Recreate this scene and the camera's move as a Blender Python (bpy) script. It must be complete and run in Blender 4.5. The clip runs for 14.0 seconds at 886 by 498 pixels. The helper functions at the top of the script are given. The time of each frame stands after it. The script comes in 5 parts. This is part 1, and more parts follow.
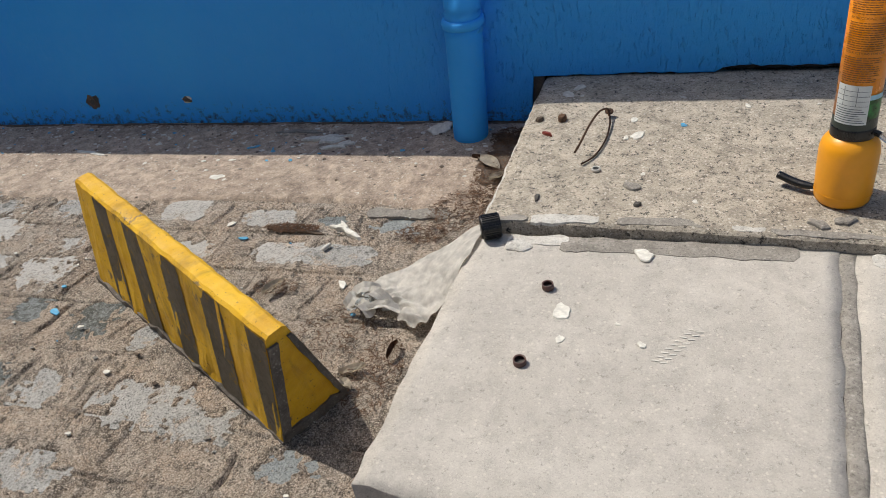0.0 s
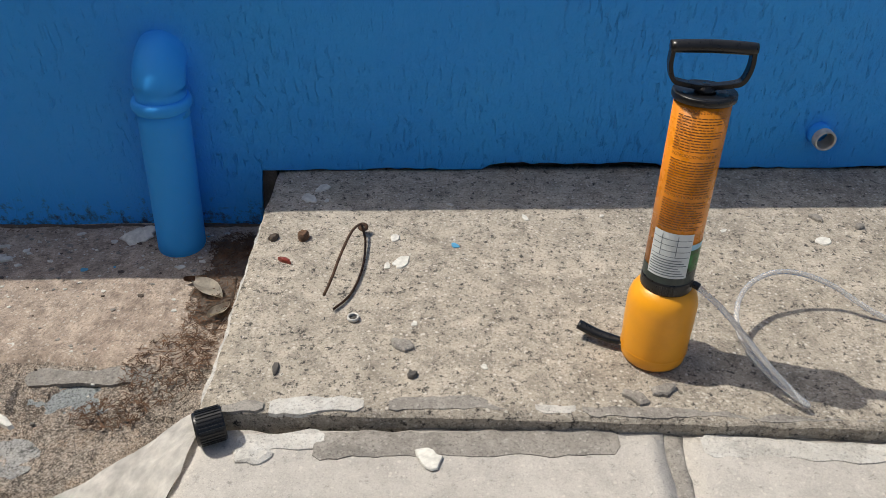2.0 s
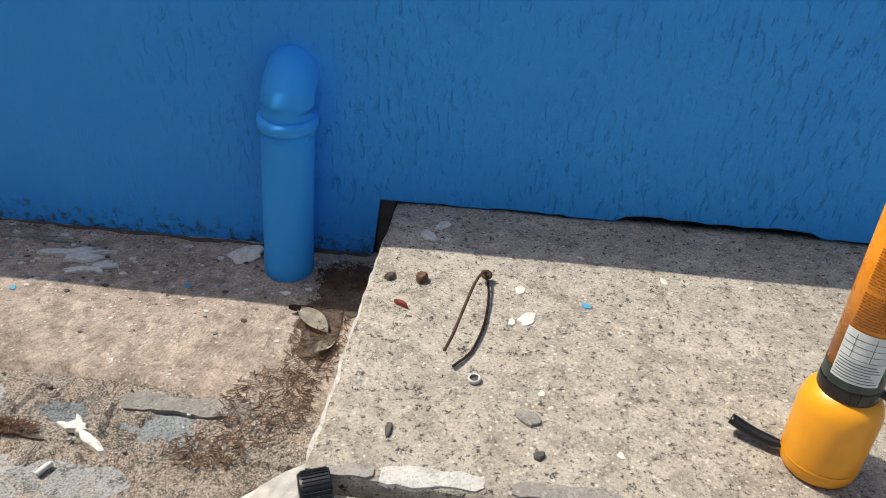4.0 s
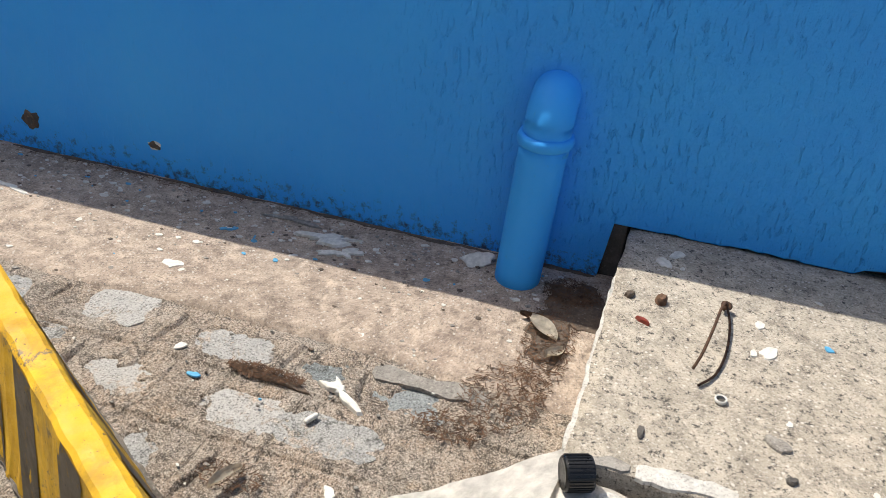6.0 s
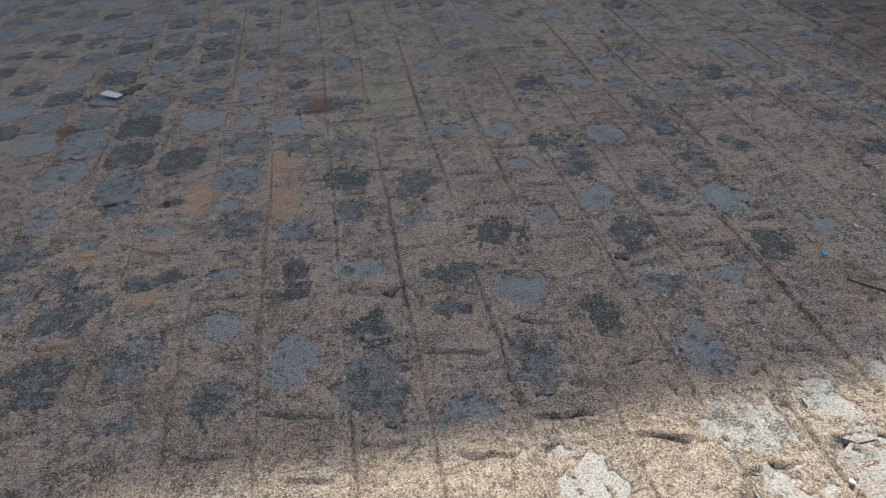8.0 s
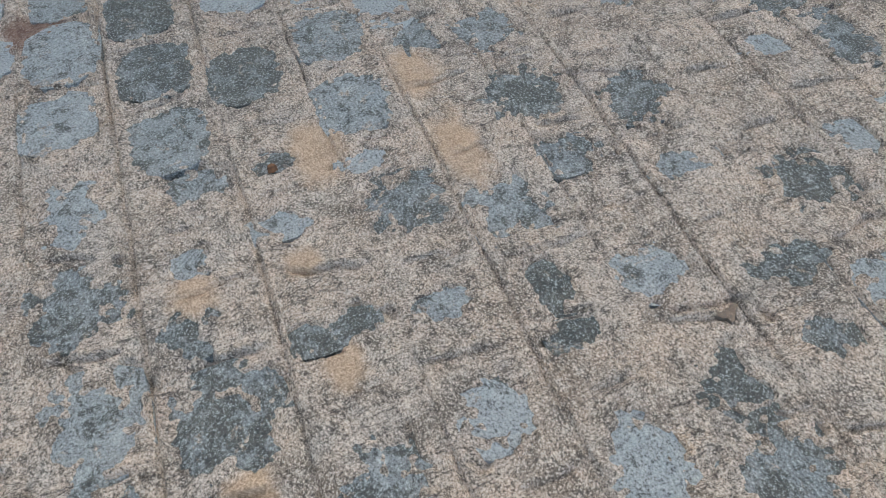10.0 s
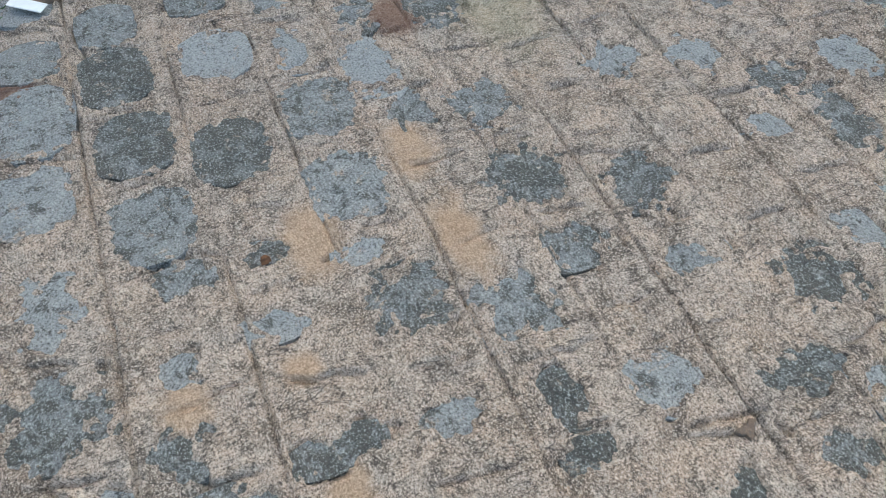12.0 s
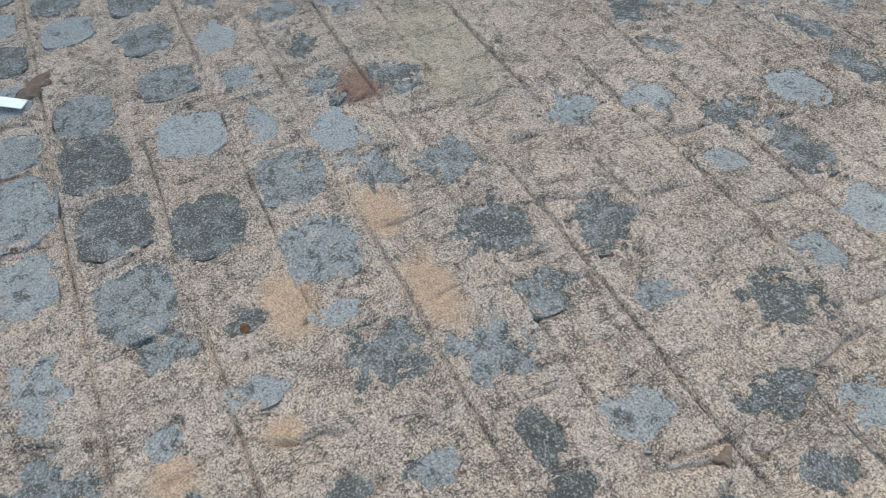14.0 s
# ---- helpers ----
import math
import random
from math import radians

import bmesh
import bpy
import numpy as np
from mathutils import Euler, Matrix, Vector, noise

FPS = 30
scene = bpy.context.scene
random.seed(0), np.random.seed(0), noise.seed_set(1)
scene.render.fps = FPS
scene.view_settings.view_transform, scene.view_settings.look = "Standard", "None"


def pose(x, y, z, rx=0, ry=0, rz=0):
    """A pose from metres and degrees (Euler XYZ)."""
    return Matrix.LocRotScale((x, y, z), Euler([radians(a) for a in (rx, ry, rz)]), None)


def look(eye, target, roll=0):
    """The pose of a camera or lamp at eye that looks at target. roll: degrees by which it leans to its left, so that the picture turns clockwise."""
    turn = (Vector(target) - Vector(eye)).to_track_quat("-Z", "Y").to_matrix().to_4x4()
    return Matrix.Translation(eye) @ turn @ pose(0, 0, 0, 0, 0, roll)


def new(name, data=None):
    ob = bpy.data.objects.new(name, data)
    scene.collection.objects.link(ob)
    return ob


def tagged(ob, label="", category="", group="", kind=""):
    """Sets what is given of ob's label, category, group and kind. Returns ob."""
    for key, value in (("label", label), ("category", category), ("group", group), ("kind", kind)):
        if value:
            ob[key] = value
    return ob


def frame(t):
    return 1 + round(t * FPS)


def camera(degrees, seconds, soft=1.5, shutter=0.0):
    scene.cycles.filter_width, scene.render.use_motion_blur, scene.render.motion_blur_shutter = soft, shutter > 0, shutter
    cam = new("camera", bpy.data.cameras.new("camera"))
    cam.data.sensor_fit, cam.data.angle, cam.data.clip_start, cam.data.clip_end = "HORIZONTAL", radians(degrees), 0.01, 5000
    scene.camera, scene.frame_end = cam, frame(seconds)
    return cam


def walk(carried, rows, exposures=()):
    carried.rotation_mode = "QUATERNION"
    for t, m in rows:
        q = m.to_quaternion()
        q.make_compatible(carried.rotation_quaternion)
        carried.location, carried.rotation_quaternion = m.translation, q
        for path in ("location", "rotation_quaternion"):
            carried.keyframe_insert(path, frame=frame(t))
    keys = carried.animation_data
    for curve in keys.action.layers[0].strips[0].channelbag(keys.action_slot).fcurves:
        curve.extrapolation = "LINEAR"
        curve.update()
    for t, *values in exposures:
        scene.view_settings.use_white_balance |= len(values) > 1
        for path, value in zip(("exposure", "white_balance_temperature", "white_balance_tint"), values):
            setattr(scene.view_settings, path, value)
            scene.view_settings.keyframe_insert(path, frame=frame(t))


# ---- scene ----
cam = camera(59.8, 14.0, soft=0.45)
EXPOSURES = [(0, -0.2, 6450, 8), (1.0, -0.25, 6450, 8), (2.0, -0.16, 6450, 8), (3.0, 0.0, 6450, 8), (6.0, 0.36, 6500, 8), (6.5, 0.36, 6550, 8), (7.5, 0.46, 6550, 6), (8.0, 0.70, 6550, 6), (8.7, 1.46, 6550, 4), (10.8, 2.05, 6750, 0), (14, 2.15, 6750, 0)]
PATH = [
    (0, (0.651, -2.147, 1.144), (0.044, -0.639, -0.02), -10.6),
    (0.5, (0.696, -2.066, 1.121), (0.315, -0.516, -0.085), -8.4),
    (1, (0.668, -1.903, 1.113), (0.533, -0.31, -0.089), -2.0),
    (1.5, (0.575, -1.736, 1.072), (0.56, -0.126, -0.114), -0.1),
    (2, (0.552, -1.598, 1.084), (0.612, 0.022, -0.087), 0.8),
    (2.5, (0.572, -1.485, 1.049), (0.643, 0.146, -0.106), 0.8),
    (3, (0.546, -1.442, 1.039), (0.632, 0.186, -0.12), 1.8),
    (3.5, (0.467, -1.44, 1.065), (0.481, 0.194, -0.087), 3.5),
    (3.7, (0.451, -1.447, 1.056), (0.403, 0.193, -0.088), 3.5),
    (5.8, (0.366, -1.498, 1.089), (0.053, 0.125, -0.037), 2.4),
    (6, (0.23, -1.619, 1.043), (-0.233, 0.011, -0.02), 4.3),
    (6.2, (0.09, -1.731, 1.049), (-0.646, -0.193, 0.003), 2.7),
    (6.3, (0.001, -1.811, 1.051), (-0.868, -0.344, 0.005), 2.1),
    (6.4, (-0.09, -1.891, 1.046), (-1.092, -0.507, 0.005), 1.6),
    (6.5, (-0.171, -1.975, 1.04), (-1.309, -0.697, 0.006), 1.3),
    (6.7, (-0.349, -2.135, 1.02), (-1.708, -1.089, -0.01), 2.6),
    (6.8, (-0.444, -2.203, 1.023), (-1.887, -1.284, -0.014), 2.3),
    (6.9, (-0.548, -2.269, 1.031), (-2.057, -1.478, -0.016), 1.1),
    (7, (-0.648, -2.32, 1.03), (-2.216, -1.648, -0.015), -0.1),
    (7.2, (-0.813, -2.438, 1.048), (-2.459, -1.957, 0.018), -2.8),
    (7.4, (-0.952, -2.582, 1.026), (-2.637, -2.199, 0.019), -3.0),
    (7.5, (-1.033, -2.646, 1.039), (-2.718, -2.307, 0.017), -3.5),
    (8, (-1.386, -2.921, 1.021), (-3.043, -2.743, -0.084), -5.3),
    (8.5, (-1.746, -3.103, 0.977), (-3.274, -3.048, -0.313), -8.4),
    (8.7, (-1.843, -3.183, 0.967), (-3.331, -3.082, -0.365), -7.4),
    (10.8, (-2.441, -3.505, 1.004), (-3.533, -3.109, -0.623), -4.7),
    (11, (-2.45, -3.51, 1.013), (-3.551, -3.102, -0.606), -3.8),
    (11.5, (-2.473, -3.502, 1.028), (-3.594, -3.067, -0.57), -1.1),
    (12, (-2.49, -3.471, 1.04), (-3.638, -3.025, -0.535), -1.0),
    (12.5, (-2.491, -3.49, 1.038), (-3.679, -3.03, -0.504), -0.3),
    (13, (-2.486, -3.489, 1.035), (-3.698, -3.034, -0.49), -0.2),
    (13.5, (-2.484, -3.478, 1.039), (-3.709, -3.026, -0.476), -0.4),
    (14, (-2.441, -3.435, 1.062), (-3.696, -2.942, -0.415), -5.4),
]
walk(cam, [(t, look(eye, target, roll)) for t, eye, target, roll in PATH], EXPOSURES)

# ---- light ----
SUN_WAY = Vector((-0.60, 0.26, 1.0)).normalized()
world = bpy.data.worlds.new("world")
scene.world = world
world.use_nodes = True
wn = world.node_tree
sky = wn.nodes.new("ShaderNodeTexSky")
sky.sky_type, sky.sun_disc = "NISHITA", False
sky.sun_elevation = math.asin(SUN_WAY.z)
sky.dust_density, sky.air_density, sky.ozone_density = 4.5, 1.0, 0.6
sky.sun_rotation = math.atan2(SUN_WAY.x, SUN_WAY.y)
wn.links.new(sky.outputs[0], wn.nodes["Background"].inputs[0])
wn.nodes["Background"].inputs[1].default_value = 0.13
sun = new("sun", bpy.data.lights.new("sun", "SUN"))
sun.data.energy, sun.data.angle, sun.data.color = 4.1, radians(0.5), (1.0, 0.94, 0.85)
sun.matrix_world = look(SUN_WAY * 20, (0, 0, 0))


# ---- materials ----
class Mat:
    """A node material with short helpers."""

    def __init__(self, name, rough=0.8, metal=0.0, coords="Object"):
        self.m = bpy.data.materials.new(name)
        self.m.use_nodes = True
        self.t = self.m.node_tree
        self.b = self.t.nodes["Principled BSDF"]
        self.b.inputs["Roughness"].default_value = rough
        self.b.inputs["Metallic"].default_value = metal
        self.local = self.t.nodes.new("ShaderNodeTexCoord").outputs["Object"]
        self.tc = self.t.nodes.new("ShaderNodeNewGeometry").outputs["Position"] if coords == "World" else self.local

    def put(self, node, key, value):
        if isinstance(value, bpy.types.NodeSocket):
            self.t.links.new(value, node.inputs[key])
        elif value is not None:
            if isinstance(value, tuple) and len(value) == 3 and node.inputs[key].type == "RGBA":
                value = (*value, 1)
            node.inputs[key].default_value = value

    def noise(self, scale, detail=4, rough=0.6, stretch=None, distort=0.0, color=False):
        v = self.tc
        if stretch:
            mp = self.t.nodes.new("ShaderNodeMapping")
            self.put(mp, 0, v)
            mp.inputs["Scale"].default_value = stretch
            v = mp.outputs[0]
        n = self.t.nodes.new("ShaderNodeTexNoise")
        self.put(n, "Vector", v)
        for k, x in (("Scale", scale), ("Detail", detail), ("Roughness", rough), ("Distortion", distort)):
            n.inputs[k].default_value = x
        return n.outputs[1 if color else 0]

    def cells(self, scale, feature="F1", rnd=1.0, color=False):
        n = self.t.nodes.new("ShaderNodeTexVoronoi")
        n.feature = feature
        self.put(n, "Vector", self.tc)
        n.inputs["Scale"].default_value = scale
        n.inputs["Randomness"].default_value = rnd
        return n.outputs["Color" if color else "Distance"]

    def ramp(self, v, *stops):
        n = self.t.nodes.new("ShaderNodeValToRGB")
        self.put(n, 0, v)
        e = n.color_ramp.elements
        while len(e) < len(stops):
            e.new(0.5)
        for x, (p, c) in zip(e, stops):
            x.position = p
            x.color = (c, c, c, 1) if isinstance(c, (int, float)) else (*c, 1)
        return n.outputs[0]

    def mix(self, f, a, b, mode="MIX"):
        n = self.t.nodes.new("ShaderNodeMix")
        n.data_type, n.blend_type = "RGBA", mode
        self.put(n, 0, f), self.put(n, 6, a), self.put(n, 7, b)
        return n.outputs[2]

    def math(self, op, a, b=None):
        n = self.t.nodes.new("ShaderNodeMath")
        n.operation = op
        self.put(n, 0, a), self.put(n, 1, b)
        return n.outputs[0]

    def axis(self, k):
        n = self.t.nodes.new("ShaderNodeSeparateXYZ")
        self.put(n, 0, self.tc)
        return n.outputs[k]

    def random(self):
        return self.t.nodes.new("ShaderNodeObjectInfo").outputs["Random"]

    def island(self):
        return self.t.nodes.new("ShaderNodeNewGeometry").outputs["Random Per Island"]

    def bump(self, h, strength=0.5, dist=0.002):
        n = self.t.nodes.new("ShaderNodeBump")
        self.put(n, "Height", h)
        n.inputs["Strength"].default_value, n.inputs["Distance"].default_value = strength, dist
        if self.b.inputs["Normal"].links:
            self.t.links.new(self.b.inputs["Normal"].links[0].from_socket, n.inputs["Normal"])
        self.t.links.new(n.outputs[0], self.b.inputs["Normal"])
        return self

    def color(self, c):
        self.put(self.b, "Base Color", c)
        return self

    def rough(self, r):
        self.put(self.b, "Roughness", r)
        return self


def plain(name, color, rough=0.5, metal=0.0, vary=0.12, scale=60, bump=0.1):
    m = Mat(name, rough, metal)
    dark = tuple(c * (1 - vary * 2) for c in color)
    light = tuple(min(1, c * (1 + vary)) for c in color)
    n = m.noise(scale, 5)
    m.color(m.mix(m.ramp(n, (0.3, 0.0), (0.7, 1.0)), dark, light))
    m.rough(m.ramp(m.noise(scale * 2), (0.3, max(0.05, rough - 0.1)), (0.7, min(1, rough + 0.1))))
    if bump:
        m.bump(m.noise(scale * 4), bump, 0.001)
    return m.m


def blue_paint(name, grime=True):
    m = Mat(name, 0.55, coords="Object")
    big = m.noise(2.5, 5)
    c = m.mix(m.ramp(big, (0.3, 0.0), (0.7, 1.0)), (0.028, 0.355, 0.97), (0.038, 0.405, 0.98))
    fine = m.ramp(m.noise(90, 3), (0.62, 0.0), (0.75, 1.0))
    c = m.mix(m.math("MULTIPLY", fine, 0.18), c, (0.10, 0.26, 0.5))
    if grime:
        # splashed dirt along the foot, with a ragged shape of its own
        z = m.axis(2)
        speckle = m.ramp(m.noise(38, 7, 0.78), (0.38, 0.0), (0.62, 1.0))
        foot = m.ramp(m.math("ADD", m.math("MULTIPLY", z, 5.0), m.math("MULTIPLY", speckle, 0.8)), (0.16, 1.0), (0.62, 0.0))
        c = m.mix(m.math("MULTIPLY", foot, 0.92), c, (0.035, 0.04, 0.05))
        specks = m.ramp(m.noise(42, 6, 0.75, distort=0.6), (0.66, 0.0), (0.70, 1.0))
        c = m.mix(m.math("MULTIPLY", specks, 0.2), c, (0.01, 0.05, 0.16))
    m.color(c)
    m.rough(m.ramp(m.noise(30), (0.3, 0.5 if grime else 0.62), (0.7, 0.72 if grime else 0.85)))
    if grime:
        x = m.axis(0)
        right = m.ramp(m.math("ADD", m.math("MULTIPLY", x, 0.6), 0.55), (0.25, 0.18), (0.62, 1.0))
        runs = m.ramp(m.noise(46, 4, 0.62, stretch=(1.9, 1, 0.5), distort=0.35), (0.33, 0.0), (0.44, 1.0))
        worked = m.ramp(m.noise(3.2, 3), (0.38, 0.25), (0.62, 1.0))
        m.bump(m.math("MULTIPLY", m.math("MULTIPLY", runs, right), worked), 0.8, 0.006)
        m.bump(m.math("MULTIPLY", m.noise(60, 5, 0.7, stretch=(1.2, 1, 0.8)), right), 0.8, 0.006)
        m.bump(m.math("MULTIPLY", m.noise(150, 4, 0.7), right), 0.6, 0.003)
    m.bump(m.noise(300, 3), 0.12, 0.0015)
    return m.m


def cement(name, dark, light, grain=(0.10, 0.09, 0.08), pits=0.5, spot=0.5, bumpy=0.5, white=0.25, patchy=0.5, specks=0.9, grit=190):
    m = Mat(name, 0.92, coords="World")
    c = m.mix(m.ramp(m.noise(3.5, 6, 0.62), (0.32, 0.0), (0.68, 1.0)), dark, light)
    c = m.mix(m.math("MULTIPLY", m.ramp(m.noise(24, 8, 0.8), (0.40, 1.0), (0.54, 0.0)), patchy), c, tuple(x * 0.55 for x in dark))
    c = m.mix(m.math("MULTIPLY", m.ramp(m.noise(21, 6, 0.75, distort=0.4), (0.50, 0.0), (0.66, 1.0)), patchy), c, tuple(min(0.75, x * 1.25) for x in light))
    stains = m.ramp(m.noise(5.3, 7, 0.72, distort=0.5), (0.55, 0.0), (0.70, 1.0))
    c = m.mix(m.math("MULTIPLY", stains, spot), c, tuple(x * 0.5 for x in dark))
    sand = m.noise(grit, 6, 0.8)
    c = m.mix(m.ramp(sand, (0.36, specks), (0.465, 0.0)), c, grain)
    c = m.mix(m.ramp(sand, (0.56, 0.0), (0.66, white * 1.6)), c, (0.74, 0.70, 0.63))
    stones = m.ramp(m.cells(85), (0.20, 1.0), (0.28, 0.0))
    keep = m.ramp(m.noise(60, 2), (0.5, 0.0), (0.56, 1.0))
    c = m.mix(m.math("MULTIPLY", m.math("MULTIPLY", stones, keep), min(1.0, white * 1.5)), c, (0.66, 0.62, 0.55))
    hole = m.ramp(m.noise(80, 7, 0.8), (0.36 + 0.03 * (pits > 0.75), 1.0), (0.43 + 0.02 * (pits > 0.75), 0.0))
    c = m.mix(m.math("MULTIPLY", hole, pits), c, (0.055, 0.05, 0.045))
    m.color(c)
    m.bump(m.noise(22, 6, 0.7), bumpy, 0.008)
    m.bump(sand, bumpy * 0.9, 0.003)
    m.bump(hole, -pits * 0.7, 0.004)
    return m.m


def mortar_color(m):
    """Sandy mortar: colour, grain and cracks."""
    c = m.mix(m.ramp(m.noise(1.7, 6, 0.65), (0.3, 0.0), (0.7, 1.0)), (0.45, 0.345, 0.26), (0.57, 0.455, 0.355))
    c = m.mix(m.ramp(m.noise(7, 6, 0.7, distort=0.3), (0.42, 0.0), (0.66, 0.8)), c, (0.42, 0.385, 0.34))
    c = m.mix(m.ramp(m.noise(8.7, 5, 0.6), (0.60, 0.0), (0.70, 0.7)), c, (0.49, 0.345, 0.225))
    c = m.mix(m.ramp(m.noise(11.0, 8, 0.82, distort=0.8), (0.50, 0.0), (0.58, 0.75)), c, (0.12, 0.10, 0.08))
    c = m.mix(m.ramp(m.noise(2.6, 8, 0.78, distort=0.6), (0.50, 0.0), (0.62, 0.6)), c, (0.20, 0.15, 0.11))
    c = m.mix(m.ramp(m.noise(34, 7, 0.8), (0.53, 0.0), (0.59, 0.8)), c, (0.085, 0.072, 0.06))
    c = m.mix(m.ramp(m.noise(48, 5, 0.7), (0.56, 0.0), (0.64, 0.75)), c, (0.62, 0.545, 0.46))
    sand = m.noise(270, 5, 0.8)
    c = m.mix(m.ramp(sand, (0.40, 1.0), (0.475, 0.0)), c, (0.07, 0.055, 0.042))
    c = m.mix(m.ramp(sand, (0.53, 0.0), (0.60, 0.9)), c, (0.80, 0.71, 0.60))
    grit = m.noise(120, 4, 0.7)
    c = m.mix(m.ramp(grit, (0.60, 0.0), (0.66, 0.7)), c, (0.72, 0.64, 0.54))
    c = m.mix(m.ramp(grit, (0.34, 0.7), (0.40, 0.0)), c, (0.11, 0.09, 0.07))
    cracks = m.ramp(m.noise(13, 3, 0.55, stretch=(1.8, 0.4, 1), distort=1.2), (0.490, 0.0), (0.5, 1.0), (0.510, 0.0))
    some = m.ramp(m.noise(6, 2), (0.44, 0.0), (0.50, 1.0))
    lines = m.math("MULTIPLY", cracks, some)
    c = m.mix(m.math("MULTIPLY", lines, 0.85), c, (0.05, 0.04, 0.035))
    return c, sand, lines


def granite(name, shade_moss=0.3, single=True):
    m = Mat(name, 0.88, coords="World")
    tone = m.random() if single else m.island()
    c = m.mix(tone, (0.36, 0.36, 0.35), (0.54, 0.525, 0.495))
    # dark blue-grey tone puts the street's shade into the stone, besides lichen
    if shade_moss > 0.5:
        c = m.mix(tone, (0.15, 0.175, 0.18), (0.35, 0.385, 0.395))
    low = 0.62 - 0.13 * shade_moss
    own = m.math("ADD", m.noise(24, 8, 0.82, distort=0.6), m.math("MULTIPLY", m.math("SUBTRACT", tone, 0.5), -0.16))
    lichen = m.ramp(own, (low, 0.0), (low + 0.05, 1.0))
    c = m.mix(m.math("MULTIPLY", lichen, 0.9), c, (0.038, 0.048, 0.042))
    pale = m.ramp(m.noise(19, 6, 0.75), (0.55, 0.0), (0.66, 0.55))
    c = m.mix(pale, c, (0.50, 0.52, 0.52) if shade_moss > 0.5 else (0.60, 0.575, 0.53))
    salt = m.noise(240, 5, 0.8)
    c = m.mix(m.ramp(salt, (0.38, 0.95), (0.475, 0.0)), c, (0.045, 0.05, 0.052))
    c = m.mix(m.ramp(salt, (0.535, 0.0), (0.62, 0.85)), c, (0.66, 0.66, 0.635) if shade_moss < 0.5 else (0.54, 0.60, 0.595))
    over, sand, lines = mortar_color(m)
    earth = m.ramp(m.noise(17, 7, 0.78, distort=0.5), (0.53 + 0.05 * (shade_moss > 0.5), 0.10), (0.60 + 0.05 * (shade_moss > 0.5), 0.95))
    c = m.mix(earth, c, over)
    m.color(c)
    m.bump(m.noise(40, 7, 0.78), 1.0, 0.014 if shade_moss > 0.5 else 0.008)
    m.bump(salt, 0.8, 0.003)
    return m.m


def mortar(name):
    m = Mat(name, 0.95, coords="World")
    c, sand, lines = mortar_color(m)
    rag = m.math("SUBTRACT", m.noise(16, 6, 0.7, color=False), 0.5)

    def spot(c, x, y, r, tint, amount, stretch=1.0, ragged=1.6):
        """A stain round a place, with a ragged outline."""
        dx = m.math("MULTIPLY", m.math("SUBTRACT", m.axis(0), x), 1 / r)
        dy = m.math("MULTIPLY", m.math("SUBTRACT", m.axis(1), y), stretch / r)
        d = m.math("SQRT", m.math("ADD", m.math("MULTIPLY", dx, dx), m.math("MULTIPLY", dy, dy)))
        d = m.math("ADD", d, m.math("MULTIPLY", rag, ragged))
        return m.mix(m.ramp(m.math("MULTIPLY", d, 0.5), (0.28, amount), (0.56, 0.0)), c, tint)

    for x, y, r, stretch in OCHRE_PLACES:
        c = spot(c, x, y, r, m.mix(m.ramp(sand, (0.4, 0.0), (0.6, 1.0)), (0.36, 0.24, 0.15), (0.66, 0.48, 0.32)), 0.75, stretch)
    c = spot(c, -3.95, -2.80, 0.30, (0.34, 0.33, 0.17), 0.25, 2.4, 1.2)
    c = spot(c, -3.914, -3.031, 0.10, (0.16, 0.075, 0.045), 0.7, 1.5)
    c = spot(c, -3.97, -3.86, 0.08, (0.17, 0.085, 0.055), 0.7)
    # darker brown ground by the wall at the street's end
    c = spot(c, -3.5, -0.45, 1.15, (0.085, 0.055, 0.045), 0.6, 1.3, 1.0)
    m.color(c)
    m.bump(m.noise(12, 7, 0.72), 0.6, 0.006)
    m.bump(m.noise(30, 6, 0.75, stretch=(2.2, 0.5, 1), distort=0.4), 1.0, 0.012)
    m.bump(m.noise(75, 5, 0.72), 0.8, 0.005)
    m.bump(sand, 0.9, 0.0045)
    m.bump(lines, -0.8, 0.006)
    return m.m


OCHRE_PLACES = [(-3.119, -3.641, 0.046, 1.0), (-3.114, -3.462, 0.036, 1.1), (-2.904, -3.45, 0.045, 1.3), (-3.357, -3.38, 0.085, 1.5), (-3.26, -3.133, 0.11, 2.4), (-3.50, -3.14, 0.08, 1.5), (-1.9, -0.95, 0.07, 1.2), (-2.76, -3.62, 0.045, 1.0)]


BLUE = blue_paint("blue_wall_paint")
PIPE_BLUE = blue_paint("blue_pipe_paint", grime=False)
ROUGH_SLAB = cement("weathered_concrete", (0.37, 0.32, 0.255), (0.53, 0.47, 0.385), pits=1.0, spot=0.6, bumpy=1.0, white=0.6, patchy=0.65)
SMOOTH_SLAB = cement("smooth_concrete", (0.43, 0.40, 0.36), (0.55, 0.515, 0.47), pits=0.4, spot=0.25, bumpy=0.6, white=0.35, patchy=0.24, specks=0.3, grit=330)
EDGE_CEMENT = cement("grey_cement", (0.24, 0.22, 0.195), (0.33, 0.305, 0.27), pits=0.5, spot=0.3, bumpy=0.6, white=0.2)
WHITE_CEMENT = cement("white_cement", (0.50, 0.475, 0.43), (0.64, 0.615, 0.57), pits=0.5, spot=0.3, bumpy=0.8, white=0.3, specks=0.6, patchy=0.5)
# near-black tone that holds the shade of gaps and hollows; dark scraps use it too
DARK_GAP = cement("dark_scrap_and_gap_shade", (0.06, 0.055, 0.05), (0.12, 0.11, 0.1), white=0.05)
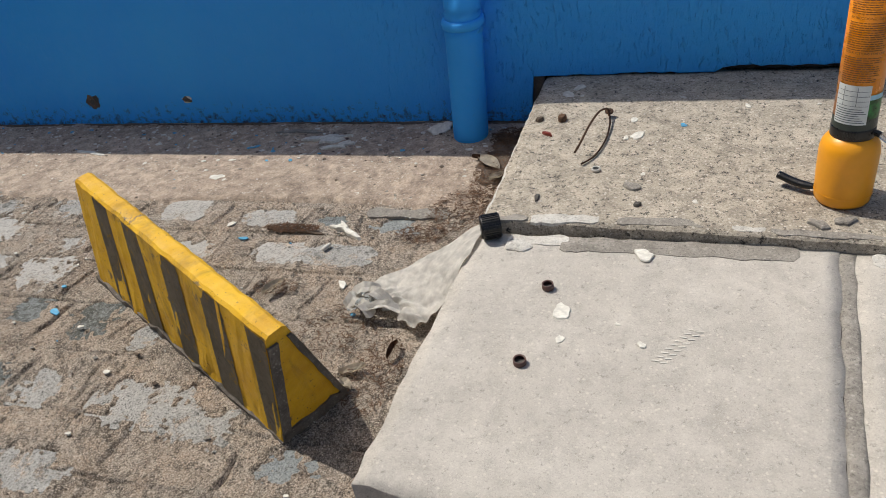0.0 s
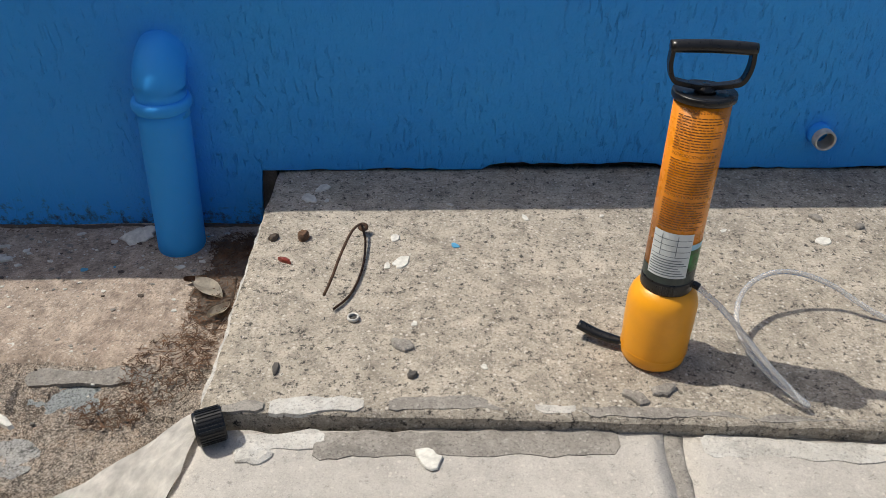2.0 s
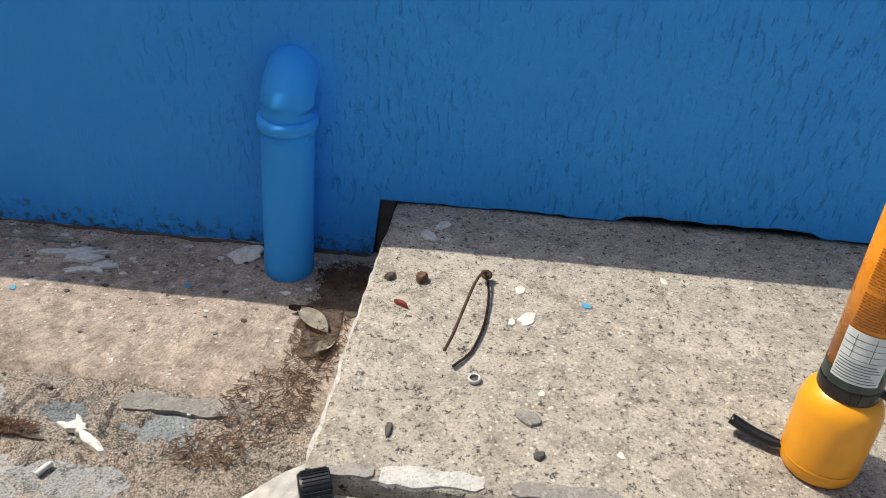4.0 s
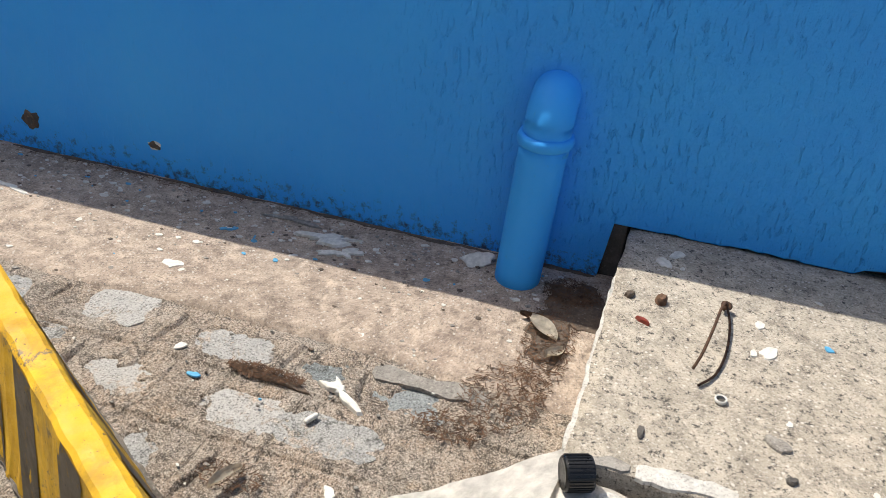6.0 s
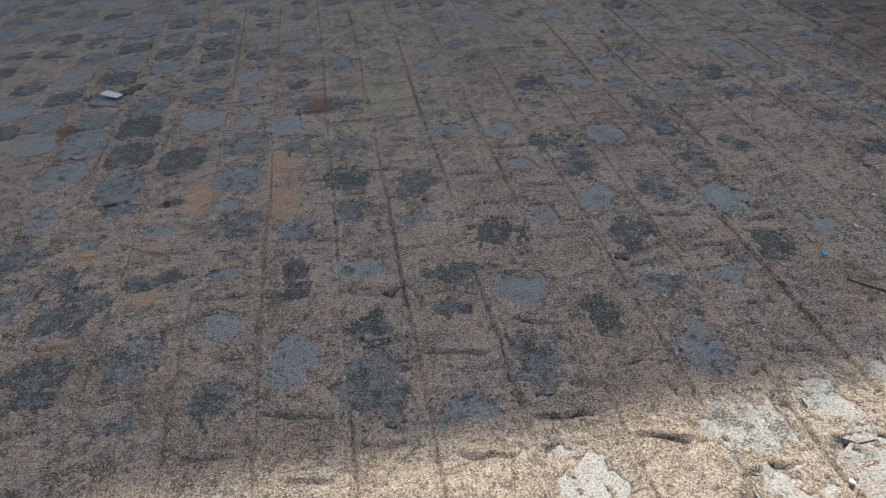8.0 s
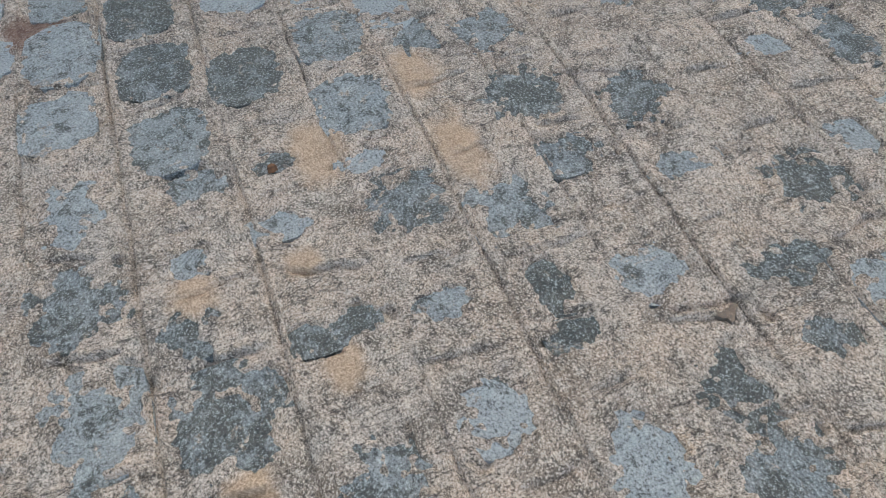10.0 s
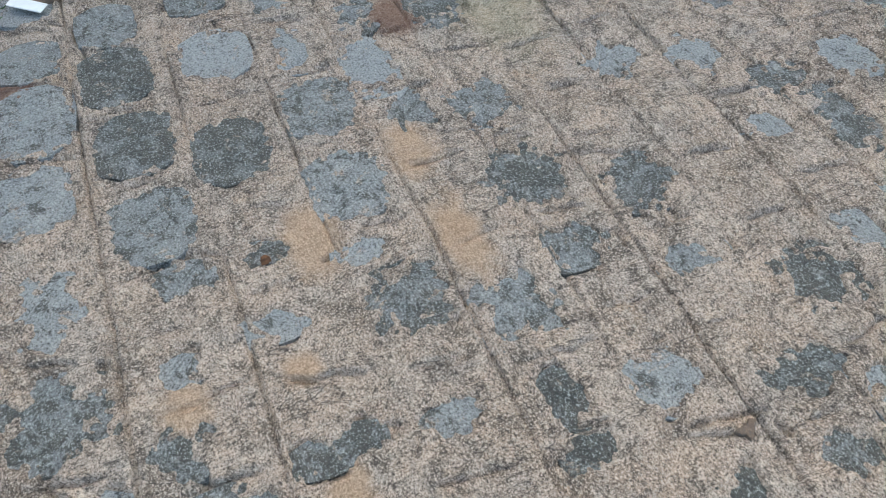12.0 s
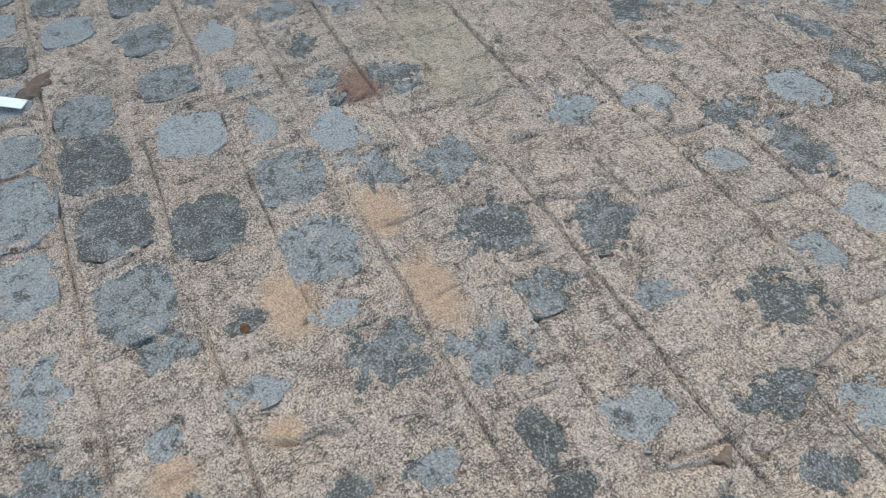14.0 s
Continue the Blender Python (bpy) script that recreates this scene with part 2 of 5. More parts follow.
STRIP = cement("sandy_cement", (0.39, 0.30, 0.235), (0.53, 0.43, 0.34), pits=0.55, spot=0.75, bumpy=1.0, white=0.45, patchy=0.8)
GRANITE, SHADE_MOSSY_GRANITE, FAR_GRANITE = granite("granite", 0.25), granite("shade_toned_lichen_granite", 1.0), granite("worn_shade_toned_granite", 0.7, False)
MORTAR = mortar("sandy_mortar")
YELLOW_PLASTIC = plain("amber_plastic", (0.86, 0.36, 0.012), 0.38, vary=0.04, scale=18, bump=0.05)
ORANGE_PRINT = plain("orange_printed_sleeve", (0.74, 0.25, 0.012), 0.3, vary=0.05, scale=20, bump=0.02)
BLACK_PLASTIC = plain("black_plastic", (0.007, 0.007, 0.0075), 0.33, vary=0.2, bump=0.04)
INK = plain("dark_ink", (0.20, 0.075, 0.012), 0.5, vary=0.1, bump=0)
GREY_INK = plain("grey_ink", (0.12, 0.15, 0.17), 0.5, vary=0.1, bump=0)
WHITE_PRINT = plain("white_print", (0.66, 0.7, 0.7), 0.35, vary=0.04, bump=0)
GREEN_PRINT = plain("green_print", (0.02, 0.16, 0.035), 0.35, vary=0.5, scale=70, bump=0)
DARK_PRINT = plain("dark_green_print", (0.025, 0.04, 0.035), 0.35, vary=0.2, bump=0)
SKY_PRINT = plain("pale_blue_print", (0.32, 0.58, 0.72), 0.35, vary=0.1, bump=0)
RUST = plain("rusty_iron", (0.11, 0.06, 0.035), 0.85, 0.3, vary=0.4, scale=120, bump=0.5)
CHIP_WHITE = plain("white_paint_chip", (0.68, 0.66, 0.6), 0.75, vary=0.14, scale=90, bump=0.4)
CHIP_BLUE = plain("blue_paint_chip", (0.09, 0.36, 0.6), 0.6, vary=0.15, scale=80)
DRY = plain("dry_plant_litter", (0.17, 0.095, 0.055), 0.9, vary=0.4, scale=60, bump=0.3)
DRY_LEAF = plain("dry_leaf", (0.60, 0.54, 0.45), 0.85, vary=0.2, scale=60, bump=0.3)
CARDBOARD = plain("wet_cardboard", (0.76, 0.735, 0.69), 0.9, vary=0.15, scale=38, bump=1.0)
WEED = plain("weed_leaf", (0.045, 0.10, 0.03), 0.6, vary=0.3, scale=120)
SOIL = cement("dark_soil", (0.09, 0.065, 0.05), (0.17, 0.125, 0.09), white=0.1, bumpy=1.0)
BROWN_CAP = plain("brown_plastic", (0.10, 0.05, 0.04), 0.5)
RED_BIT = plain("red_insect", (0.22, 0.035, 0.02), 0.4)
PVC = plain("white_pvc", (0.62, 0.60, 0.55), 0.45, vary=0.15, scale=30)
PLASTER = cement("plain_render", (0.20, 0.185, 0.165), (0.27, 0.25, 0.225), pits=0.1, spot=0.2, bumpy=0.2)


def hose_material():
    m = Mat("clear_hose", 0.22)
    m.color((0.86, 0.87, 0.88))
    m.b.inputs["Transmission Weight"].default_value = 0.75
    m.b.inputs["IOR"].default_value = 1.35
    m.bump(m.noise(40), 0.05, 0.001)
    return m.m


HOSE = hose_material()


def barrier_paint(name, yellow):
    m = Mat(name, 0.66)
    if yellow:
        c = m.mix(m.ramp(m.noise(9, 6, 0.65), (0.35, 0.0), (0.65, 1.0)), (0.56, 0.30, 0.006), (0.74, 0.44, 0.014))
    else:
        c = m.mix(m.ramp(m.noise(12, 6, 0.7), (0.35, 0.0), (0.65, 1.0)), (0.15, 0.125, 0.092), (0.27, 0.225, 0.17))
        flecks = m.ramp(m.noise(34, 7, 0.75, distort=0.6), (0.585, 0.0), (0.61, 1.0))
        c = m.mix(m.math("MULTIPLY", flecks, 0.75), c, (0.42, 0.25, 0.02))
    bare = m.ramp(m.noise(15, 8, 0.8, distort=0.6), (0.585, 0.0), (0.61, 1.0))
    c = m.mix(m.math("MULTIPLY", bare, 0.85), c, (0.12, 0.098, 0.075))
    grime = m.ramp(m.noise(7, 7, 0.75, stretch=(1, 1, 0.5), distort=0.5), (0.50, 0.0), (0.68, 0.6))
    c = m.mix(grime, c, (0.21, 0.135, 0.03) if yellow else (0.12, 0.10, 0.075))
    pin = m.ramp(m.noise(105, 4, 0.65), (0.655, 0.0), (0.685, 1.0))
    c = m.mix(m.math("MULTIPLY", pin, 0.85), c, (0.06, 0.045, 0.03))
    m.color(c)
    m.rough(m.ramp(m.noise(25), (0.3, 0.5), (0.7, 0.85)))
    m.bump(m.noise(60, 6, 0.7), 0.6, 0.004)
    m.bump(bare, -0.5, 0.003)
    m.bump(pin, -0.9, 0.004)
    return m.m


BAR_YELLOW, BAR_DARK = barrier_paint("worn_yellow_paint", True), barrier_paint("worn_black_paint", False)
BAR_CONCRETE = cement("bare_barrier_concrete", (0.10, 0.085, 0.07), (0.2, 0.175, 0.15), white=0.15, bumpy=1.0)


# ---- building helpers ----
def mesh_of(bm, name, smooth=False):
    me = bpy.data.meshes.new(name)
    bmesh.ops.recalc_face_normals(bm, faces=bm.faces)
    bm.to_mesh(me)
    bm.free()
    if smooth:
        me.shade_smooth()
    return me


def part(name, bm, material, parent=None, label="", smooth=False, at=None):
    """One mesh object from a bmesh, under a thing or a part."""
    ob = new(name, mesh_of(bm, name, smooth))
    ob.data.materials.append(material)
    ob.parent = parent
    if at is not None:
        ob.matrix_basis = at
    if label:
        ob["label"] = label
    return ob


def thing(name, at, label, category, group="", kind=""):
    ob = new(name)
    ob.empty_display_size = 0.05
    ob.matrix_basis = at
    return tagged(ob, label, category, group, kind)


def box(x0, x1, y0, y1, z0, z1, bevel=0.0, seg=2):
    bm = bmesh.new()
    bmesh.ops.create_cube(bm, size=1)
    for v in bm.verts:
        v.co = ((x0 + x1) / 2 + v.co.x * (x1 - x0), (y0 + y1) / 2 + v.co.y * (y1 - y0), (z0 + z1) / 2 + v.co.z * (z1 - z0))
    if bevel:
        bmesh.ops.bevel(bm, geom=bm.edges[:], offset=bevel, segments=seg, affect="EDGES", profile=0.6)
    return bm


def lathe(profile, n=48, cap=True):
    bm = bmesh.new()
    rings = [[bm.verts.new((r * math.cos(k * math.tau / n), r * math.sin(k * math.tau / n), z)) for k in range(n)] for r, z in profile]
    for a, b in zip(rings, rings[1:]):
        for k in range(n):
            bm.faces.new((a[k], a[(k + 1) % n], b[(k + 1) % n], b[k]))
    if cap:
        bm.faces.new(rings[0][::-1])
        bm.faces.new(rings[-1])
    return bm


def spline(points, steps=10):
    """A smooth curve through the points (Catmull-Rom)."""
    p = [Vector(x) for x in points]
    p = [2 * p[0] - p[1], *p, 2 * p[-1] - p[-2]]
    out = []
    for i in range(1, len(p) - 2):
        for s in range(steps):
            t = s / steps
            out.append(0.5 * (2 * p[i] + (p[i + 1] - p[i - 1]) * t + (2 * p[i - 1] - 5 * p[i] + 4 * p[i + 1] - p[i + 2]) * t * t
                              + (3 * p[i] - p[i - 1] - 3 * p[i + 1] + p[i + 2]) * t ** 3))
    return out + [p[-2]]


def sweep(path, radius, n=10, flat=1.0):
    """A tube along a path; radius may be a list."""
    bm = bmesh.new()
    rings = []
    up = Vector((0, 0, 1))
    for i, c in enumerate(path):
        d = (path[min(i + 1, len(path) - 1)] - path[max(i - 1, 0)]).normalized()
        side = d.cross(up)
        side = side.normalized() if side.length > 1e-3 else Vector((1, 0, 0))
        top = side.cross(d).normalized()
        r = radius[i] if isinstance(radius, list) else radius
        rings.append([bm.verts.new(c + r * (math.cos(a) * side + flat * math.sin(a) * top)) for a in (k * math.tau / n for k in range(n))])
    for a, b in zip(rings, rings[1:]):
        for k in range(n):
            bm.faces.new((a[k], a[(k + 1) % n], b[(k + 1) % n], b[k]))
    bm.faces.new(rings[0][::-1])
    bm.faces.new(rings[-1])
    return bm


def blob(rx, ry, h, rnd, n=14, rough=0.22, square=2.0, dome=0.6):
    """An irregular flat piece with a slightly domed top, on z = 0."""
    bm = bmesh.new()
    ph = [rnd.uniform(0, math.tau) for _ in range(4)]
    rows = [[], [], []]
    for k in range(n):
        a = k * math.tau / n
        c, s = math.cos(a), math.sin(a)
        q = (abs(c) ** square + abs(s) ** square) ** (-1 / square)
        q *= 1 + rough * (0.5 * math.sin(2 * a + ph[0]) + 0.35 * math.sin(3 * a + ph[1]) + 0.3 * math.sin(5 * a + ph[2])) + rnd.uniform(-rough, rough) * 0.35
        for row, f, z in zip(rows, (1.06, 0.97, 0.72), (-0.006, h * dome, h)):
            row.append(bm.verts.new((rx * q * c * f, ry * q * s * f, z + (rnd.uniform(-0.12, 0.12) * h if z > 0 else 0))))
    mid = bm.verts.new((0, 0, h * rnd.uniform(0.85, 1.1)))
    for a, b in zip(rows, rows[1:]):
        for k in range(n):
            bm.faces.new((a[k], a[(k + 1) % n], b[(k + 1) % n], b[k]))
    for k in range(n):
        bm.faces.new((rows[2][k], rows[2][(k + 1) % n], mid))
    return bm


def grid(name, xs, ys, height, material, skirt=None):
    """A height field over two lists of places."""
    verts = [(x, y, height(x, y)) for y in ys for x in xs]
    w = len(xs)
    faces = [(j * w + i, j * w + i + 1, (j + 1) * w + i + 1, (j + 1) * w + i) for j in range(len(ys) - 1) for i in range(w - 1)]
    me = bpy.data.meshes.new(name)
    me.from_pydata(verts, [], faces)
    me.materials.append(material)
    me.shade_smooth()
    return new(name, me)


def steps(a, b, d):
    n = max(1, round((b - a) / d))
    return [a + (b - a) * k / n for k in range(n + 1)]


UP, LOW = 0.158, 0.135

# ---- ground ----
ground_bed = grid("ground", [-400, -60, -20, 20, 60, 400], [-400, -60, -20, 20, 60, 400], lambda x, y: -0.03, MORTAR)
tagged(ground_bed, "brown sandy bed under the street paving", "ground", kind="structure")
ROWS = [-0.475, -0.63, -0.79, -0.96, -1.13, -1.305, -1.455, -1.61, -1.782, -1.938, -2.08, -2.243, -2.39, -2.54, -2.70, -2.868, -3.01, -3.185, -3.35, -3.53, -3.725, -3.90]
ROWS += [-3.90 - 0.172 * k for k in range(1, 24)]


def waves(x, y, seed=0):
    """Smooth gradient noise over arrays, about -0.7 to 0.7."""
    x, y = np.asarray(x, float), np.asarray(y, float)
    i, j = np.floor(x).astype(np.int64), np.floor(y).astype(np.int64)
    u, v = x - i, y - j

    def corner(di, dj):
        h = (i + di) * 374761393 + (j + dj) * 668265263 + seed * 974634777
        h = (((h ^ (h >> 13)) & 0x7FFFFFFF) * 1274126177) & 0x7FFFFFFF
        ang = (h ^ (h >> 16)) * 0.0001917
        return np.cos(ang) * (u - di) + np.sin(ang) * (v - dj)

    p, q = u * u * u * (u * (u * 6 - 15) + 10), v * v * v * (v * (v * 6 - 15) + 10)
    return (corner(0, 0) * (1 - p) + corner(1, 0) * p) * (1 - q) + (corner(0, 1) * (1 - p) + corner(1, 1) * p) * q


def relief_of(x, y):
    return 0.006 * waves(x * 4, y * 4, 1) + 0.004 * waves(x * 11, y * 11, 2)


def relief(x, y):
    return float(relief_of(x, y))


# granite setts showing through the mortar: place and half sizes
SETTS_FAR_SHADE = [(-3.94, -3.64, 0.096, 0.072), (-3.86, -3.81, 0.106, 0.08), (-3.76, -3.13, 0.081, 0.044), (-3.72, -3.63, 0.089, 0.077), (-3.69, -3.27, 0.075, 0.069), (-3.64, -3.83, 0.066, 0.062), (-3.63, -3.46, 0.077, 0.061), (-3.61, -3.11, 0.047, 0.042), (-3.59, -2.65, 0.05, 0.05), (-3.58, -2.96, 0.064, 0.058), (-3.54, -2.48, 0.057, 0.045), (-3.5, -3.63, 0.06, 0.066), (-3.46, -3.28, 0.055, 0.054), (-3.4, -2.37, 0.044, 0.049), (-3.4, -2.19, 0.053, 0.056), (-3.38, -3.82, 0.064, 0.043), (-3.36, -3.6, 0.029, 0.04), (-3.36, -3.46, 0.025, 0.04), (-3.36, -2.97, 0.06, 0.068), (-3.3, -3.3, 0.025, 0.045), (-3.29, -2.48, 0.03, 0.041), (-3.26, -2.78, 0.056, 0.058)]
SETTS_SHADE = [(-3.21, -3.48, 0.026, 0.046), (-3.18, -3.64, 0.025, 0.028), (-3.18, -3.27, 0.057, 0.06), (-3.17, -3.82, 0.061, 0.066), (-3.17, -2.97, 0.038, 0.054), (-3.09, -3.11, 0.059, 0.055), (-3.07, -2.79, 0.031, 0.053), (-3.06, -2.33, 0.055, 0.047), (-3.05, -3.66, 0.038, 0.041), (-3.02, -2.49, 0.041, 0.027), (-2.97, -3.45, 0.025, 0.056), (-2.96, -2.62, 0.057, 0.056), (-2.95, -3.81, 0.071, 0.06), (-2.95, -3.28, 0.025, 0.038), (-2.92, -3.11, 0.041, 0.027), (-2.89, -2.96, 0.045, 0.044), (-2.88, -3.63, 0.074, 0.068), (-2.86, -2.32, 0.068, 0.052), (-2.83, -3.12, 0.026, 0.034), (-2.82, -2.76, 0.032, 0.059), (-2.76, -3.82, 0.077, 0.044), (-2.75, -3.27, 0.046, 0.048)]
SETTS_SHADE_EDGE = [(-2.72, -2.62, 0.064, 0.058), (-2.69, -3.45, 0.078, 0.051), (-2.69, -2.78, 0.03, 0.033), (-2.67, -2.96, 0.048, 0.04), (-2.66, -3.64, 0.069, 0.065), (-2.6, -3.12, 0.071, 0.043), (-2.59, -2.47, 0.06, 0.029), (-2.52, -3.27, 0.059, 0.046), (-2.5, -3.45, 0.028, 0.042), (-2.5, -2.96, 0.087, 0.06), (-2.48, -2.64, 0.062, 0.047), (-2.39, -2.79, 0.042, 0.056), (-2.29, -1.84, 0.04, 0.04), (-2.28, -1.53, 0.035, 0.042), (-2.23, -2.34, 0.07, 0.054), (-2.23, -1.21, 0.042, 0.058), (-2.21, -1.68, 0.064, 0.04), (-2.19, -2.63, 0.064, 0.044), (-2.19, -1.02, 0.063, 0.074), (-2.17, -2.02, 0.047, 0.037), (-2.16, -1.37, 0.059, 0.041), (-2.09, -2.16, 0.058, 0.052)]
SETTS_SUNLIT = [(-2.09, -0.66, 0.062, 0.06), (-2.08, -1.89, 0.06, 0.048), (-2.07, -1.54, 0.041, 0.058), (-2.04, -2.32, 0.078, 0.049), (-2.02, -1.18, 0.047, 0.053), (-1.99, -1.7, 0.047, 0.049), (-1.98, -1.35, 0.045, 0.051), (-1.94, -1.03, 0.051, 0.047), (-1.9, -2.48, 0.057, 0.044), (-1.89, -0.65, 0.069, 0.077), (-1.88, -2.17, 0.055, 0.058), (-1.88, -1.88, 0.041, 0.05), (-1.88, -1.54, 0.058, 0.035), (-1.86, -1.21, 0.03, 0.037), (-1.8, -1.71, 0.052, 0.044), (-1.78, -2.33, 0.044, 0.058), (-1.77, -2.02, 0.071, 0.051), (-1.77, -1.38, 0.049, 0.049), (-1.76, -0.85, 0.039, 0.064), (-1.72, -1.86, 0.057, 0.056), (-1.71, -2.48, 0.032, 0.057), (-1.7, -2.18, 0.063, 0.057)]
SETTS_SUNLIT_NEAR = [(-1.7, -1.02, 0.031, 0.06), (-1.7, -0.5, 0.1, 0.08), (-1.64, -2.32, 0.031, 0.044), (-1.62, -1.55, 0.074, 0.068), (-1.62, -0.7, 0.069, 0.056), (-1.6, -2.03, 0.045, 0.056), (-1.59, -1.22, 0.038, 0.061), (-1.58, -1.71, 0.054, 0.055), (-1.58, -1.4, 0.036, 0.027), (-1.54, -1.87, 0.037, 0.042), (-1.54, -0.83, 0.068, 0.054), (-1.47, -1.4, 0.025, 0.045), (-1.44, -1.2, 0.029, 0.056), (-1.4, -0.66, 0.078, 0.069), (-1.39, -1.7, 0.043, 0.05), (-1.31, -1.39, 0.051, 0.045), (-1.3, -0.84, 0.055, 0.047), (-1.23, -0.52, 0.054, 0.052), (-1.2, -1.55, 0.07, 0.046), (-1.18, -1.25, 0.073, 0.055), (-1.08, -0.85, 0.07, 0.065), (-1.06, -1.39, 0.075, 0.056)]
SETTS_BARRIER = [(-0.99, -1, 0.045, 0.041), (-0.92, -1.25, 0.056, 0.047), (-0.8, -0.52, 0.073, 0.06), (-0.78, -1.02, 0.058, 0.056), (-0.76, -1.25, 0.052, 0.046), (-0.62, -1.46, 0.083, 0.037), (-0.58, -1.05, 0.041, 0.045), (-0.5, -0.55, 0.083, 0.04), (-0.47, -1.26, 0.098, 0.052), (-0.39, -0.71, 0.079, 0.044), (-0.3, -1.3, 0.074, 0.043), (-0.22, -0.71, 0.097, 0.045)]


def all_setts():
    """Every sett as x, y, half length, half width, full-faced or not; the known ones first, then others of the same rows."""
    rnd = random.Random(31)
    known = []
    for zone in (SETTS_FAR_SHADE, SETTS_SHADE, SETTS_SHADE_EDGE, SETTS_SUNLIT, SETTS_SUNLIT_NEAR, SETTS_BARRIER):
        for x, y, rx, ry in zone:
            full = (x < -3.42 and y < -3.22) or (y > -0.95 and x > -0.95)
            known.append((x, y, max(rx, 0.088), max(ry, 0.074), True) if full and x < -2 else (x, y, rx * 1.05, ry * 1.05, full))
    rest = []
    for y1, y0 in zip(ROWS, ROWS[1:]):
        x = -8.6 + rnd.uniform(0, 0.15)
        while x < (0.0 if y1 > -1.6 else 0.6):
            y = (y0 + y1) / 2 + rnd.uniform(-0.012, 0.012)
            if x < -3.75 and y < -3.0:
                chance = 0.95
            elif -3.75 < x < -2.4 and y < -2.4:
                chance = 0.12
            else:
                chance = 0.62
            if rnd.random() < chance and all(abs(x - p[0]) > p[2] + 0.075 or abs(y - p[1]) > 0.10 for p in known):
                full = x < -3.75 and y < -3.3
                rest.append((x, y, rnd.uniform(0.075, 0.09) if full else rnd.uniform(0.03, 0.078), 0.074 if full else rnd.uniform(0.03, 0.058), full))
            x += rnd.uniform(0.18, 0.23)
    rest.sort(key=lambda r: math.hypot(r[0] + 2.3, r[1] + 2.1))
    return known, rest


KNOWN_SETTS, OTHER_SETTS = all_setts()


FISSURES = [
    [(-4.15, -3.52), (-4.16, -3.39)], [(-4.05, -3.41), (-3.98, -3.40)], [(-3.94, -3.55), (-3.96, -3.40), (-3.96, -3.35)],
    [(-4.02, -3.69), (-4.03, -3.61)], [(-3.82, -3.71), (-3.80, -3.59)], [(-3.72, -3.90), (-3.69, -3.78)],
    [(-3.65, -3.72), (-3.62, -3.60)], [(-4.32, -3.76), (-4.32, -3.71), (-4.29, -3.65)], [(-4.21, -3.77), (-4.15, -3.71), (-4.02, -3.69)],
    [(-3.81, -3.21), (-3.86, -3.04)], [(-4.21, -3.89), (-4.17, -3.77)], [(-3.52, -3.07), (-3.49, -2.93)],
    [(-3.38, -2.89), (-3.33, -2.75)], [(-3.40, -2.54), (-3.40, -2.45)], [(-2.81, -2.96), (-2.79, -2.85), (-2.75, -2.84)]]


def spread(*stretches):
    out = []
    for a, b, d in stretches:
        out += steps(a, b, d)[:-1]
    return np.array(out + [stretches[-1][1]])


